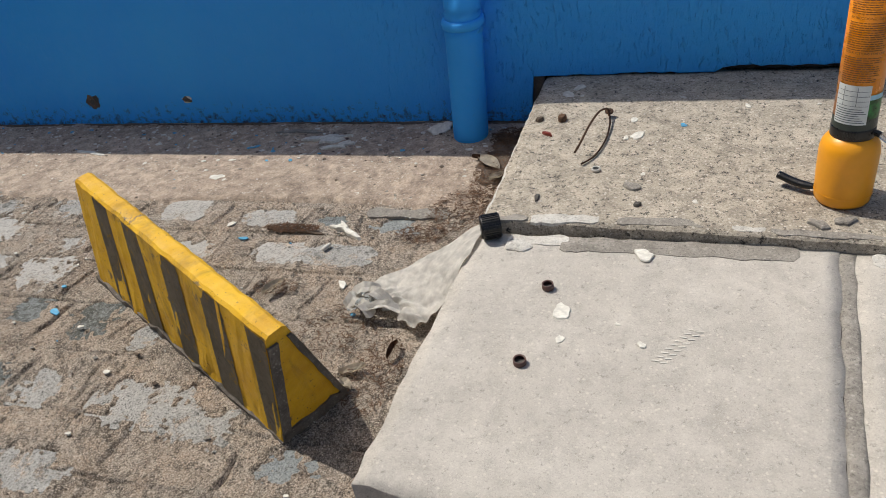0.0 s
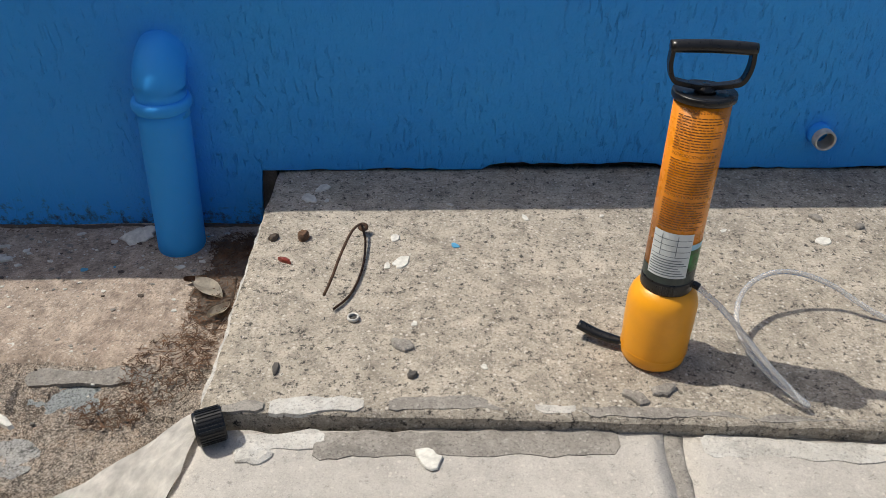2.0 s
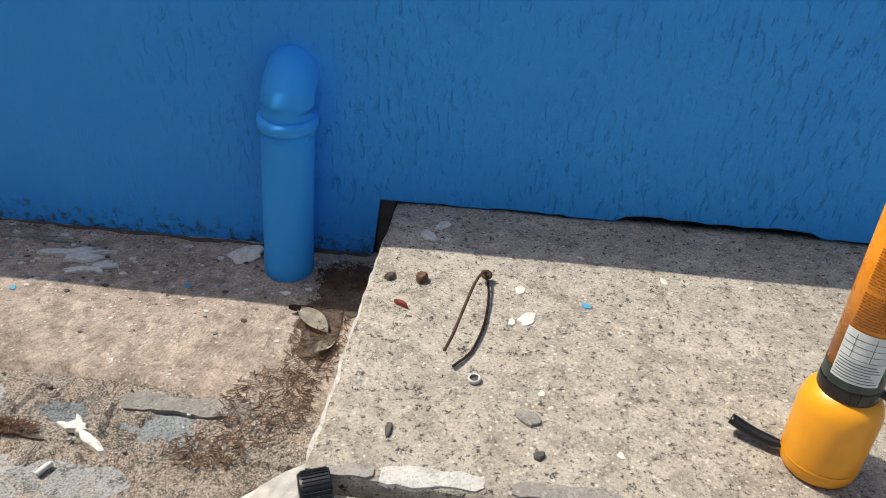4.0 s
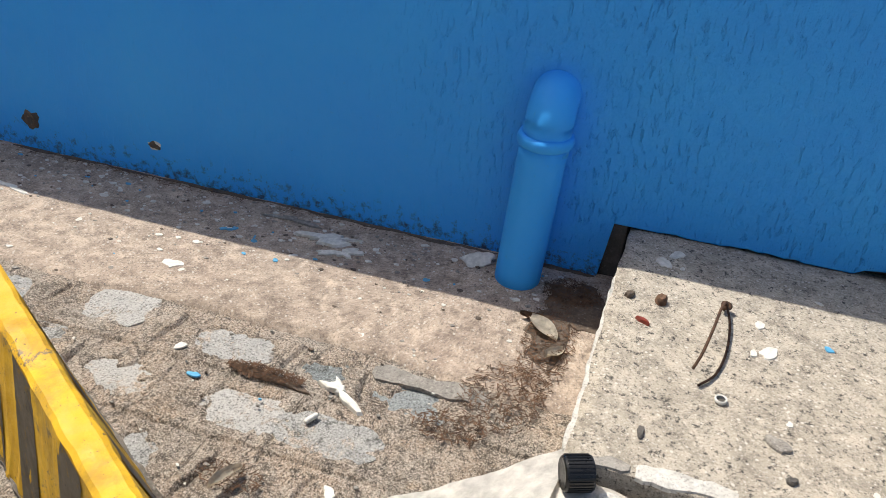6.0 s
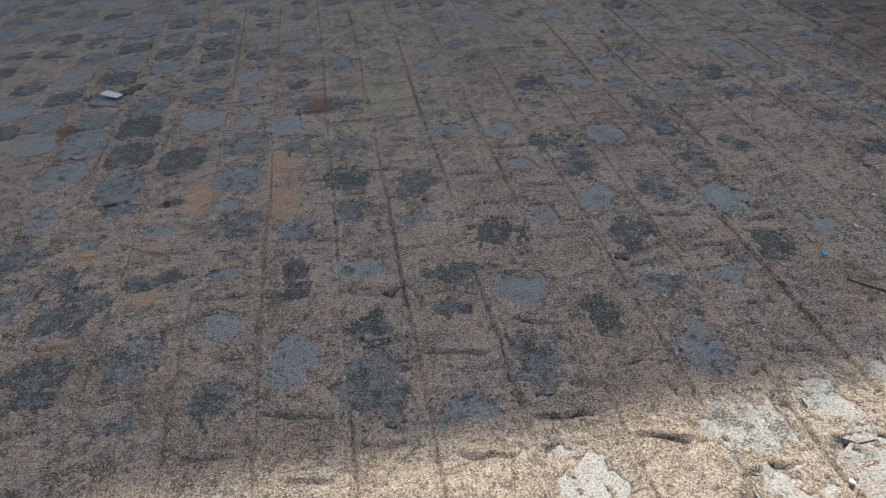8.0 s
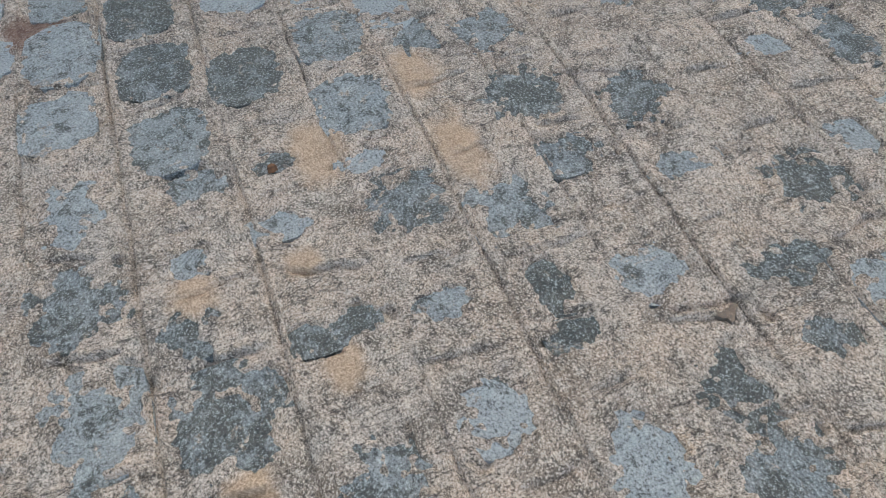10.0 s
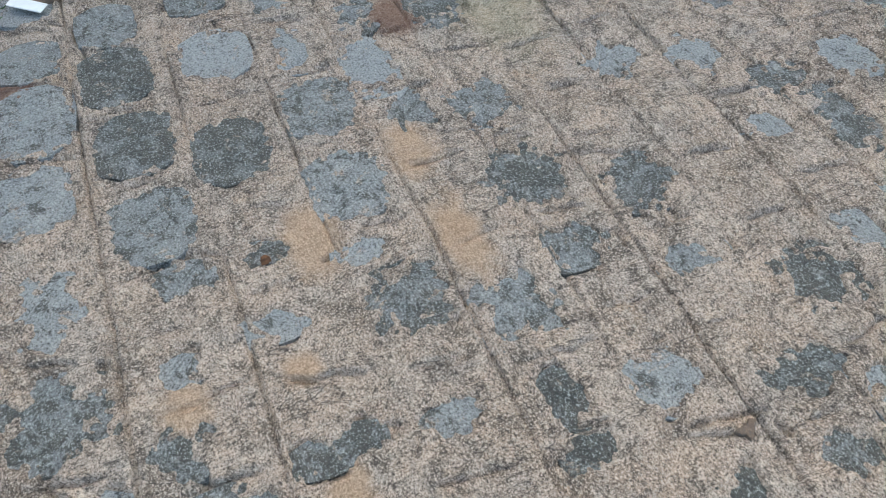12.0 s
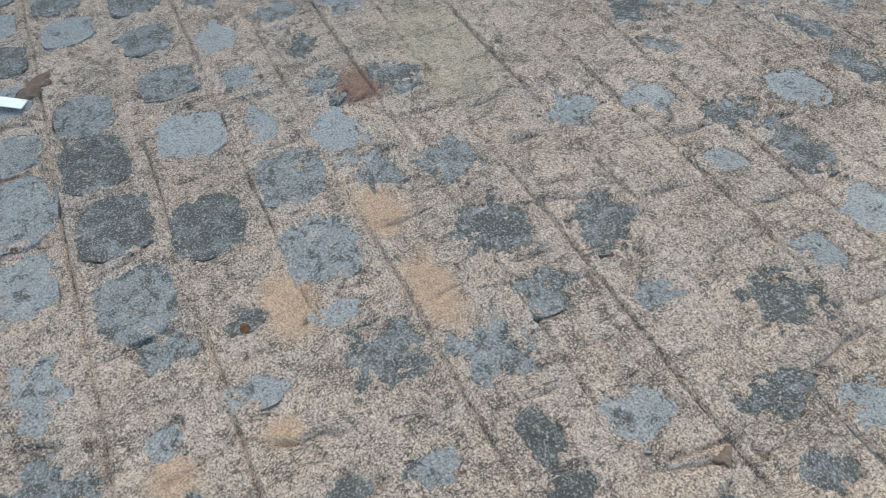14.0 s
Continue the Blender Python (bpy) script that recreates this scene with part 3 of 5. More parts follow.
def paving_bed():
    """Sandy mortar over setts: scored lines along the rows, short cuts across them, worn hollows where the stones show."""
    rnd = random.Random(5)
    xs = spread((-9, -6.5, 0.06), (-6.5, -4.3, 0.016), (-4.3, 0.1, 0.0046), (0.1, 2.5, 0.06))
    ys = spread((-7.8, -4.0, 0.05), (-4.0, -0.47, 0.0042))
    X, Y = np.meshgrid(xs, ys)
    base = relief_of(X, Y)
    rag, fray = waves(X * 21, Y * 21, 3), waves(X * 62, Y * 62, 4)
    patchy = waves(X * 6, Y * 6, 5)
    flake = np.clip(waves(X * 44, Y * 10, 6) + 0.4 * waves(X * 90, Y * 30, 7) - 0.14, 0, 0.5)
    fine = 0.0024 * waves(X * 32, Y * 32, 8) + 0.0022 * fray + 0.0016 * waves(X * 130, Y * 130, 9)
    Z = base + fine - 0.015 * flake * np.clip(0.5 + 1.6 * patchy, 0, 1)
    # lines scored along the rows: a cut with a lip pushed up beside it
    W = Y + 0.008 * waves(X * 1.7, Y * 0.4, 10) + 0.003 * waves(X * 9, Y * 3, 11)
    rows = np.array(ROWS[::-1])
    k = np.clip(np.searchsorted(rows, W), 1, len(rows) - 1)
    e = np.where(W - rows[k - 1] < rows[k] - W, W - rows[k - 1], W - rows[k])
    cut = np.clip(0.75 + 1.3 * waves(X * 2.3, W * 5, 12), 0.1, 1.15)
    Z += cut * (0.0036 * np.exp(-((e - 0.0085) / 0.0038) ** 2) + 0.0016 * np.exp(-((e + 0.0085) / 0.0038) ** 2) - 0.0085 * np.exp(-(e / 0.0032) ** 2))
    # the stones
    for x, y, rx, ry, full in KNOWN_SETTS + OTHER_SETTS:
        if x < -4.9 or y < -4.15:
            continue
        i0, i1 = np.searchsorted(xs, (x - 1.7 * rx, x + 1.7 * rx))
        j0, j1 = np.searchsorted(ys, (y - 1.7 * ry, y + 1.7 * ry))
        if i1 - i0 < 3 or j1 - j0 < 3:
            continue
        win = np.s_[j0:j1, i0:i1]
        lean = rnd.uniform(-0.25, 0.25)
        u, v = (X[win] - x) / rx, (Y[win] - y) / ry
        u, v = u + lean * v, v - lean * u * 0.5
        p = 5.0 if full else rnd.choice((2.0, 2.6, 3.5))
        q = (np.abs(u) ** p + np.abs(v) ** p) ** (1 / p)
        s = q - 1 + (0.30 if full else 1.15) * rag[win] + (0.25 if full else 0.75) * fray[win] + (0.0 if full else 0.4) * waves(X[win] * 9, Y[win] * 9, 13)
        w = np.clip((1.7 - q) / 0.5, 0, 1)
        flat = base[win] + (relief(x, y) - base[win]) * w
        sunk = 0.0045 if x < -2.3 else 0.0024
        worn = np.clip(s * (0.04 if x < -2.3 else 0.022), -0.009, sunk) - sunk
        Z[win] += flat - base[win] + worn * (q < 1.68)
    # deeper fissures between broken setts
    for line in FISSURES:
        for (ax, ay), (bx, by) in zip(line, line[1:]):
            i0, i1 = np.searchsorted(xs, (min(ax, bx) - 0.03, max(ax, bx) + 0.03))
            j0, j1 = np.searchsorted(ys, (min(ay, by) - 0.03, max(ay, by) + 0.03))
            win = np.s_[j0:j1, i0:i1]
            lx, ly = bx - ax, by - ay
            t = np.clip(((X[win] - ax) * lx + (Y[win] - ay) * ly) / (lx * lx + ly * ly), 0, 1)
            d = np.hypot(X[win] - ax - t * lx, Y[win] - ay - t * ly) + 0.008 * rag[win] + 0.003 * fray[win]
            Z[win] -= 0.016 * np.exp(-(d / 0.0048) ** 2)
    # short cuts across the rows, between neighbouring stones
    for y1, y0 in zip(ROWS, ROWS[1:]):
        if y1 < -4.1:
            break
        mid = (y0 + y1) / 2
        line = sorted((r[0] - r[2], r[0] + r[2]) for r in KNOWN_SETTS + OTHER_SETTS if abs(r[1] - mid) < 0.09 and r[0] > -4.8)
        places = []
        for a, b in zip(line, line[1:]):
            gap = b[0] - a[1]
            n = max(1, round(gap / 0.17))
            places += [a[1] + gap * (m + 0.5) / n for m in range(n)]
        for x in places:
            if rnd.random() < 0.12:
                continue
            half, lean, deep = (y1 - y0) * rnd.uniform(0.22, 0.46), rnd.uniform(-0.12, 0.30), rnd.uniform(0.007, 0.015)
            yc = mid + rnd.uniform(-0.02, 0.02)
            i0, i1 = np.searchsorted(xs, (x - 0.06, x + 0.06))
            j0, j1 = np.searchsorted(ys, (yc - half * 1.2, yc + half * 1.2))
            if i1 - i0 < 3 or j1 - j0 < 3:
                continue
            win = np.s_[j0:j1, i0:i1]
            d = X[win] - x - lean * (Y[win] - yc) - 0.012 * rag[win] - 0.004 * fray[win]
            end = np.clip(1.6 - 1.6 * (np.abs(Y[win] - yc) / half) ** 2, 0, 1)
            Z[win] += end * (-deep * np.exp(-(d / np.where(d < 0, 0.0022, 0.0052)) ** 2) + 0.3 * deep * np.exp(-((d + 0.010) / 0.006) ** 2))
    w, h = len(xs), len(ys)
    me = bpy.data.meshes.new("pavement")
    me.vertices.add(w * h)
    me.vertices.foreach_set("co", np.stack([X, Y, Z], -1).astype(np.float32).ravel())
    a = (np.arange(h - 1)[:, None] * w + np.arange(w - 1)[None, :]).ravel()
    quads = np.stack([a, a + 1, a + 1 + w, a + w], -1).astype(np.int32)
    me.loops.add(quads.size)
    me.loops.foreach_set("vertex_index", quads.ravel())
    me.polygons.add(len(quads))
    me.polygons.foreach_set("loop_start", np.arange(0, quads.size, 4, dtype=np.int32))
    me.update(calc_edges=True)
    me.materials.append(MORTAR)
    me.shade_smooth()
    return tagged(new("pavement", me), "street paving of granite setts smeared with sandy mortar", "pavement", kind="structure")


paving = paving_bed()


def strip_height(x, y):
    return 0.005 + 0.6 * relief(x, y) + 0.008 * max(0, (y + 0.12) / 0.12) - (0.02 if y < -0.48 else 0) + 0.0025 * noise.noise(Vector((x * 3, y * 3, 7)))


strip = grid("trim", steps(-9, 0.26, 0.03), steps(-0.485, 0.01, 0.02), strip_height, STRIP)
for v in strip.data.vertices:
    if v.co.y < -0.2:
        v.co.y += 0.05 * waves(v.co.x * 2.5, 0.3, 20) * (-v.co.y - 0.2) / 0.285 + 0.012 * waves(v.co.x * 15, 0.7, 21) * (-v.co.y - 0.2) / 0.285
tagged(strip, "smooth sandy cement strip along the foot of the wall", "ground", kind="structure")

# ---- the blue wall ----
WALL_TOP = 0.815


def wall():
    bm = bmesh.new()
    rnd = random.Random(3)
    xs = steps(-14, -0.4, 0.4)[:-1] + steps(-0.4, 3.0, 0.02)[:-1] + steps(3.0, 8, 0.5)
    cols = []
    for x in xs:
        if x < 0.165:
            foot = -0.02
        else:
            foot = UP + 0.003 + 0.010 * noise.noise(Vector((x * 7, 0, 0))) + 0.006 * noise.noise(Vector((x * 37, 0, 0)))
            foot += 0.015 * max(0.0, min(1.0, (x - 0.70) / 0.03, (1.16 - x) / 0.06))
        foot = max(foot, UP + 0.002) if x >= 0.165 else foot
        cols.append([bm.verts.new((x, y, z)) for y, z in ((0.05, foot), (0.004, foot), (0, foot + 0.004), (0, (foot + WALL_TOP) / 2), (0, WALL_TOP), (0.15, WALL_TOP), (0.15, -0.02))])
    for a, b in zip(cols, cols[1:]):
        for k in range(len(a) - 1):
            bm.faces.new((a[k], b[k], b[k + 1], a[k + 1]))
    ob = part("wall_north", bm, BLUE)
    return tagged(ob, "low wall with bright blue textured paint, dirty at the foot", "wall", kind="structure")


wall_north = wall()
# footing coloured near black to put the gap's shade into it
part("footing", box(0.16, 8, 0.045, 0.14, -0.02, UP + 0.06), DARK_GAP, wall_north, "bare concrete under the paint, the gap's shade in its dark colour")
part("footing", box(0.168, 0.212, 0.012, 0.044, -0.02, UP + 0.004, 0.004), DARK_GAP, wall_north, "bare concrete under the paint, the gap's shade in its dark colour")


# neighbouring plain building, out of view, whose shade covers the street
house = thing("neighbour_building", pose(-9.0, 0, 0), "plain rendered building across the street end", "building")
part("wall", box(-6, 0, -40, 30, -0.03, 11.15), PLASTER, house)
part("roof", box(-6.2, 0.0, -40.2, 30.2, 11.154, 11.17), PLASTER, house)


# ---- concrete slabs ----
def slab(name, outline, z, thick, material, label, edge_noise=0.006, seed=1):
    """A cast slab with uneven arrises from a four-sided outline, corners given anticlockwise."""
    p = [Vector(q) for q in outline]
    nx, ny = max(4, int((p[1] - p[0]).length / 0.03)), max(4, int((p[3] - p[0]).length / 0.03))
    bm = bmesh.new()
    rows = []
    for j in range(ny + 1):
        row = []
        for i in range(nx + 1):
            u, v = i / nx, j / ny
            q = (p[0] * (1 - u) + p[1] * u) * (1 - v) + (p[3] * (1 - u) + p[2] * u) * v
            s = Vector((q.x, q.y, seed))
            e = i in (0, nx) or j in (0, ny)
            k = edge_noise if e else 0
            row.append(bm.verts.new((q.x + k * noise.noise(s * 17), q.y + k * noise.noise(s * 19 + Vector((5, 0, 0))), z + 0.0025 * noise.noise(s * 6) + 0.001 * noise.noise(s * 30) - (0.004 + 0.003 * noise.noise(s * 23) if e else 0))))
        rows.append(row)
    for a, b in zip(rows, rows[1:]):
        for i in range(nx):
            bm.faces.new((a[i], a[i + 1], b[i + 1], b[i]))
    rim = rows[0] + [r[-1] for r in rows[1:]] + rows[-1][-2::-1] + [r[0] for r in rows[-2:0:-1]]
    low = [bm.verts.new((v.co.x + 0.004 * noise.noise(v.co * 21), v.co.y + 0.004 * noise.noise(v.co * 25), z - thick)) for v in rim]
    for k in range(len(rim)):
        m = (k + 1) % len(rim)
        bm.faces.new((rim[m], rim[k], low[k], low[m]))
    ob = part(name, bm, material, smooth=False)
    for f in ob.data.polygons:
        f.use_smooth = abs(f.normal.z) > 0.6
    return tagged(ob, label, "slab", kind="structure")


upper = slab("pavement", [(0.200, -0.745), (3.4, -0.93), (3.4, 0.036), (0.219, 0.034)], UP, 0.2, ROUGH_SLAB, "rough weathered concrete pavement slab against the wall", 0.008)
lower = slab("pavement", [(0.145, -1.470), (0.870, -1.56), (0.937, -0.775), (0.190, -0.768)], LOW, 0.2, SMOOTH_SLAB, "smooth pale concrete pavement slab", 0.009, 2)
lower_b = slab("pavement", [(0.892, -1.565), (3.4, -1.86), (3.4, -0.965), (0.962, -0.785)], LOW, 0.2, SMOOTH_SLAB, "smooth pale concrete pavement slab", 0.006, 3)
joint = slab("trim", [(0.866, -1.558), (0.898, -1.562), (0.966, -0.79), (0.933, -0.78)], LOW - 0.002, 0.1, EDGE_CEMENT, "", 0.004, 4)
tagged(joint, "grey cement joint between two pavement slabs", "joint", kind="structure")


# ---- downpipe ----
def downpipe():
    ob = thing("downpipe", pose(-0.018, -0.078, 0.0), "blue painted plastic downpipe bending into the wall", "pipe")
    r = 0.055
    foot, neck = Vector((0, 0, -0.02)), Vector((0.018, 0.023, 0.365))
    path = [foot.lerp(neck, k / 8) for k in range(9)]
    part("pipe", sweep(path, r, 40), PIPE_BLUE, ob, smooth=True)
    bend = [neck + Vector((0.001, 0.0, -0.03)), neck + Vector((0.002, 0.001, 0.03))]
    for k in range(1, 10):
        a = k * math.pi / 18
        bend.append(neck + Vector((0.003, 0.07 * (1 - math.cos(a)), 0.03 + 0.055 * math.sin(a))))
    bend.append(bend[-1] + Vector((0, 0.05, 0)))
    part("elbow", sweep(bend, r - 0.001, 40), PIPE_BLUE, ob, smooth=True)
    ring = [neck + Vector((0, 0, z)) for z in (-0.014, -0.011, -0.004, 0.004, 0.011, 0.014)]
    part("collar", sweep(ring, [r + 0.001, r + 0.006, r + 0.0085, r + 0.0085, r + 0.006, r + 0.001], 40), PIPE_BLUE, ob, smooth=True)
    return ob


downpipe()


def outlet():
    ob = thing("outlet_pipe", pose(1.487, 0, 0.257, 90, 0, 0), "short open plastic outlet pipe stub in the blue wall", "pipe")
    part("stub", lathe([(0.0195, -0.06), (0.0245, -0.06), (0.0245, 0.042), (0.0235, 0.045), (0.021, 0.045), (0.0195, 0.042)], 36, False), PVC, ob, smooth=True)
    part("sleeve", lathe([(0.0247, -0.01), (0.0275, -0.01), (0.027, 0.012), (0.0258, 0.024), (0.0247, 0.025)], 36, False), PIPE_BLUE, ob, smooth=True)
    # dark brown disc closes the bore, its colour giving the shade within
    part("silt", lathe([(0.0194, -0.012), (0.0194, -0.010)], 24), SOIL, ob, "dark disc coloured as the shade inside the pipe")
    return ob


outlet()


# ---- striped barrier ----
def barrier():
    a, b = Vector((-0.050, -1.243, 0)), Vector((-0.815, -0.805, 0))
    length = (b - a).length
    ang = math.degrees(math.atan2(b.y - a.y, b.x - a.x))
    ob = thing("concrete_barrier", pose(a.x, a.y, 0, 0, 0, ang), "yellow and black striped concrete barrier, chipped and worn", "barrier")
    wb, wt, h = 0.084, 0.022, 0.285

    def side_y(z):
        return wb + (wt - wb) * z / h

    def along(x, z):
        """The ends lean outwards towards the top, the near one more."""
        f = z / h
        return -0.040 * f + x * (length + 0.062 * f) / length

    def across(x, z):
        return 0.036 * (1 - x / length) * z / h

    body = bmesh.new()
    nx, nz = 60, 26
    prof = [(-side_y(z), z) for z in (0.004, 0.02, 0.09, 0.18, h - 0.006)] + [(-wt + 0.006, h), (0, h + 0.001), (wt - 0.006, h)] + [(side_y(z), z) for z in (h - 0.006, 0.18, 0.09, 0.02, 0.004)]
    rings = []
    for i in range(nx + 1):
        x = length * i / nx
        ring = []
        for y, z in prof:
            s = Vector((x, y, z))
            k = 0.0032 if z > 0.03 else 0.007
            ring.append(body.verts.new((along(x, z) + (0.004 * noise.noise(s * 30) if i in (0, nx) else 0), y + across(x, z) + k * noise.noise(s * 34), z + k * noise.noise(s * 20 + Vector((3, 3, 3))))))
        rings.append(ring)
    for p, q in zip(rings, rings[1:]):
        for k in range(len(prof) - 1):
            body.faces.new((p[k], p[k + 1], q[k + 1], q[k]))
        body.faces.new((p[-1], p[0], q[0], q[-1]))
    body.faces.new(rings[0])
    body.faces.new(rings[-1][::-1])
    core = part("body", body, BAR_YELLOW, ob)
    core.data.materials.append(BAR_CONCRETE)
    for f in core.data.polygons:
        f.use_smooth = False
    # painted stripes, a coat of paint thick, slanting across the long sides
    for side in (1, -1):
        for k, start in enumerate((0.0, 0.181, 0.38, 0.587, 0.78)):
            x0, wide = start * length, (0.078 if k == 0 else 0.097) * length
            bm = bmesh.new()
            rows = []
            for j in range(nz + 1):
                z = 0.012 + (h - (0.020 if side > 0 else 0.045)) * j / nz
                f = 1 - j / nz
                row = []
                for q in (0, 0.5, 1):
                    x = min(max(x0 + wide * q + -0.018 * f + 0.0035 * noise.noise(Vector((k * 3 + q * 9, z * 60, side))), 0.002), length - 0.002)
                    row.append(bm.verts.new((along(x, z), side * (side_y(z) + 0.0012) + across(x, z), z)))
                rows.append(row)
            for p, q in zip(rows, rows[1:]):
                for n in (0, 1):
                    bm.faces.new((p[n], p[n + 1], q[n + 1], q[n]))
            bmesh.ops.solidify(bm, geom=bm.faces[:], thickness=0.0016)
            part("stripe", bm, BAR_DARK, ob, "faded black paint stripe")
    def end_patch(outline, label):
        """Paint lost from the near end: a thin skin of bare concrete; outline in across and up."""
        bm = bmesh.new()
        front = [bm.verts.new((along(0, z) - 0.0055, y + across(0, z), z)) for y, z in outline]
        back = [bm.verts.new((along(0, z) + 0.004, y + across(0, z), z)) for y, z in outline]
        bm.faces.new(front)
        bm.faces.new(back[::-1])
        for k in range(len(front)):
            n = (k + 1) % len(front)
            bm.faces.new((front[n], front[k], back[k], back[n]))
        part("bare_patch", bm, BAR_CONCRETE, ob, label)

    edge = [0.02 + 0.24 * k / 14 for k in range(15)]
    for side in (1, -1):
        inner = [(side * (side_y(z) - (0.020 if side > 0 else 0.011) - 0.008 * abs(noise.noise(Vector((side, z * 30, 4))))), z) for z in edge[::-1]]
        end_patch([(side * (side_y(z) - 0.001), z) for z in edge] + inner, "bare dark concrete along the chipped corner")
    end_patch([(-0.082, 0.006), (0.082, 0.006)] + [(0.078 - 0.0155 * k, 0.030 + 0.014 * noise.noise(Vector((k * 1.7, 2, 9)))) for k in range(11)], "bare grey concrete at the foot")
    foot = bmesh.new()
    rnd = random.Random(8)
    foot_prof = [(-wb - 0.004, -0.012), (-wb - 0.003, 0.012), (wb + 0.003, 0.012), (wb + 0.004, -0.012)]
    rr = []
    for i in range(31):
        x = -0.003 + (length + 0.006) * i / 30
        rr.append([foot.verts.new((x, y + rnd.uniform(-0.004, 0.004), z + (rnd.uniform(-0.007, 0.012) if z > 0 else 0))) for y, z in foot_prof])
    for p, q in zip(rr, rr[1:]):
        for k in range(3):
            foot.faces.new((p[k], p[k + 1], q[k + 1], q[k]))
    foot.faces.new(rr[0])
    foot.faces.new(rr[-1][::-1])
    # strip coloured dark for base dirt and for the shade of the gap below
    part("foot", foot, BAR_CONCRETE, ob, "broken concrete foot, base dirt and gap shade in its dark colour")
    return ob


barrier()


# ---- hand pump on a bottle ----
def on_tube(bm, r):
    """Wraps a flat mesh, x across and z up, onto a cylinder whose front faces -y."""
    for v in bm.verts:
        a = v.co.x / r
        d = r + v.co.y
        v.co = (d * math.sin(a), -d * math.cos(a), v.co.z)
    return bm


def sheet(x0, x1, z0, z1, out=0.0006, n=12):
    bm = bmesh.new()
    rows = [[bm.verts.new((x0 + (x1 - x0) * k / n, out, z)) for k in range(n + 1)] for z in (z0, z1)]
    for k in range(n):
        bm.faces.new((rows[0][k], rows[0][k + 1], rows[1][k + 1], rows[1][k]))
    return bm


def bars(cells, out):
    bm = bmesh.new()
    for x0, x1, z0, z1 in cells:
        n = max(1, int((x1 - x0) / 0.006))
        rows = [[bm.verts.new((x0 + (x1 - x0) * k / n, out, z)) for k in range(n + 1)] for z in (z0, z1)]
        for k in range(n):
            bm.faces.new((rows[0][k], rows[0][k + 1], rows[1][k + 1], rows[1][k]))
    return bm


def lettering(text, size, x, z, r, out):
    cu = bpy.data.curves.new("lettering", "FONT")
    cu.body, cu.size = text, size
    ob = bpy.data.objects.new("lettering", cu)
    me = ob.to_mesh()
    bm = bmesh.new()
    bm.from_mesh(me)
    ob.to_mesh_clear()
    bpy.data.objects.remove(ob)
    for v in bm.verts:
        v.co = (x + v.co.x, out, z + v.co.y)
    return on_tube(bm, r)


def pump():
    ob = thing("hand_pump", pose(0.952, -0.632, UP - 0.001, -4.0, 0.4, 0), "orange hand pump with black handle on a yellow plastic bottle", "hand pump")
    R = 0.0555
    prof = [(0.03, 0.003), (R - 0.014, 0.0), (R - 0.006, 0.002), (R - 0.002, 0.008), (R - 0.0005, 0.02), (R + 0.001, 0.065), (R + 0.0015, 0.112), (R + 0.0005, 0.124), (R - 0.0025, 0.135), (R - 0.008, 0.144), (R - 0.015, 0.150), (0.036, 0.153), (0.034, 0.156)]
    part("bottle", lathe(prof, 64), YELLOW_PLASTIC, ob, "yellow plastic bottle with rounded shoulders", True)
    part("seam", lathe([(R + 0.0005, 0.024), (R + 0.0012, 0.026), (R + 0.0006, 0.028)], 64, False), YELLOW_PLASTIC, ob, smooth=True)
    part("collar", lathe([(0.036, 0.147), (0.0405, 0.148), (0.0418, 0.152), (0.0418, 0.168), (0.0412, 0.172), (0.036, 0.174)], 48), BLACK_PLASTIC, ob, "black screw collar", True)
    for k in range(5):
        a = radians(-120 + 7 * k)
        part("rib", box(-0.0012, 0.0012, -0.0015, 0.0015, 0.152, 0.168, 0.0005, 1), BLACK_PLASTIC, ob, at=Matrix.Translation((0.0419 * math.cos(a), 0.0419 * math.sin(a), 0)) @ pose(0, 0, 0, 0, 0, math.degrees(a)))
    r = 0.0405
    drop = pose(0, 0, -0.001)
    tube = part("tube", lathe([(r, 0.172), (r, 0.474)], 64), ORANGE_PRINT, ob, "orange printed tube", True, drop)
    # printed sleeve; x runs round the tube, zero faces away from the wall
    part("label_band", on_tube(sheet(-0.127, 0.127, 0.173, 0.196, 0.0005, 48), r), DARK_PRINT, tube, "dark printed band")
    part("label_band", on_tube(sheet(0.012, 0.072, 0.196, 0.236, 0.0005, 20), r), GREEN_PRINT, tube, "green printed leaves")
    part("label_band", on_tube(sheet(0.012, 0.072, 0.236, 0.246, 0.0006, 20), r), SKY_PRINT, tube, "pale blue printed band")
    part("label", on_tube(sheet(-0.050, 0.014, 0.186, 0.266, 0.0009, 20), r), WHITE_PRINT, tube, "white printed table")
    rules = [(-0.048, 0.012, z, z + 0.0009) for z in (0.224, 0.234, 0.244, 0.254)] + [(x, x + 0.0008, 0.224, 0.262) for x in (-0.034, -0.010)]
    rules += [(-0.048 + 0.001 * (k % 3), 0.010 - 0.004 * (k % 4), 0.190 + 0.0046 * k, 0.1915 + 0.0046 * k) for k in range(7)]
    part("print", on_tube(bars(rules, 0.0013), r), GREY_INK, tube)
    rnd = random.Random(4)
    lines = []
    for z0, z1 in ((0.272, 0.325), (0.332, 0.390), (0.397, 0.457)):
        z = z1 - 0.006
        while z > z0:
            x = -0.046
            end = 0.022 - rnd.choice((0, 0, 0.004, 0.015))
            while x < end:
                w = rnd.uniform(0.003, 0.011)
                lines.append((x, min(x + w, end), z, z + 0.0016))
                x += w + 0.0014
            z -= 0.0042
    part("print", on_tube(bars(lines, 0.0012), r), INK, tube, "small dark print")
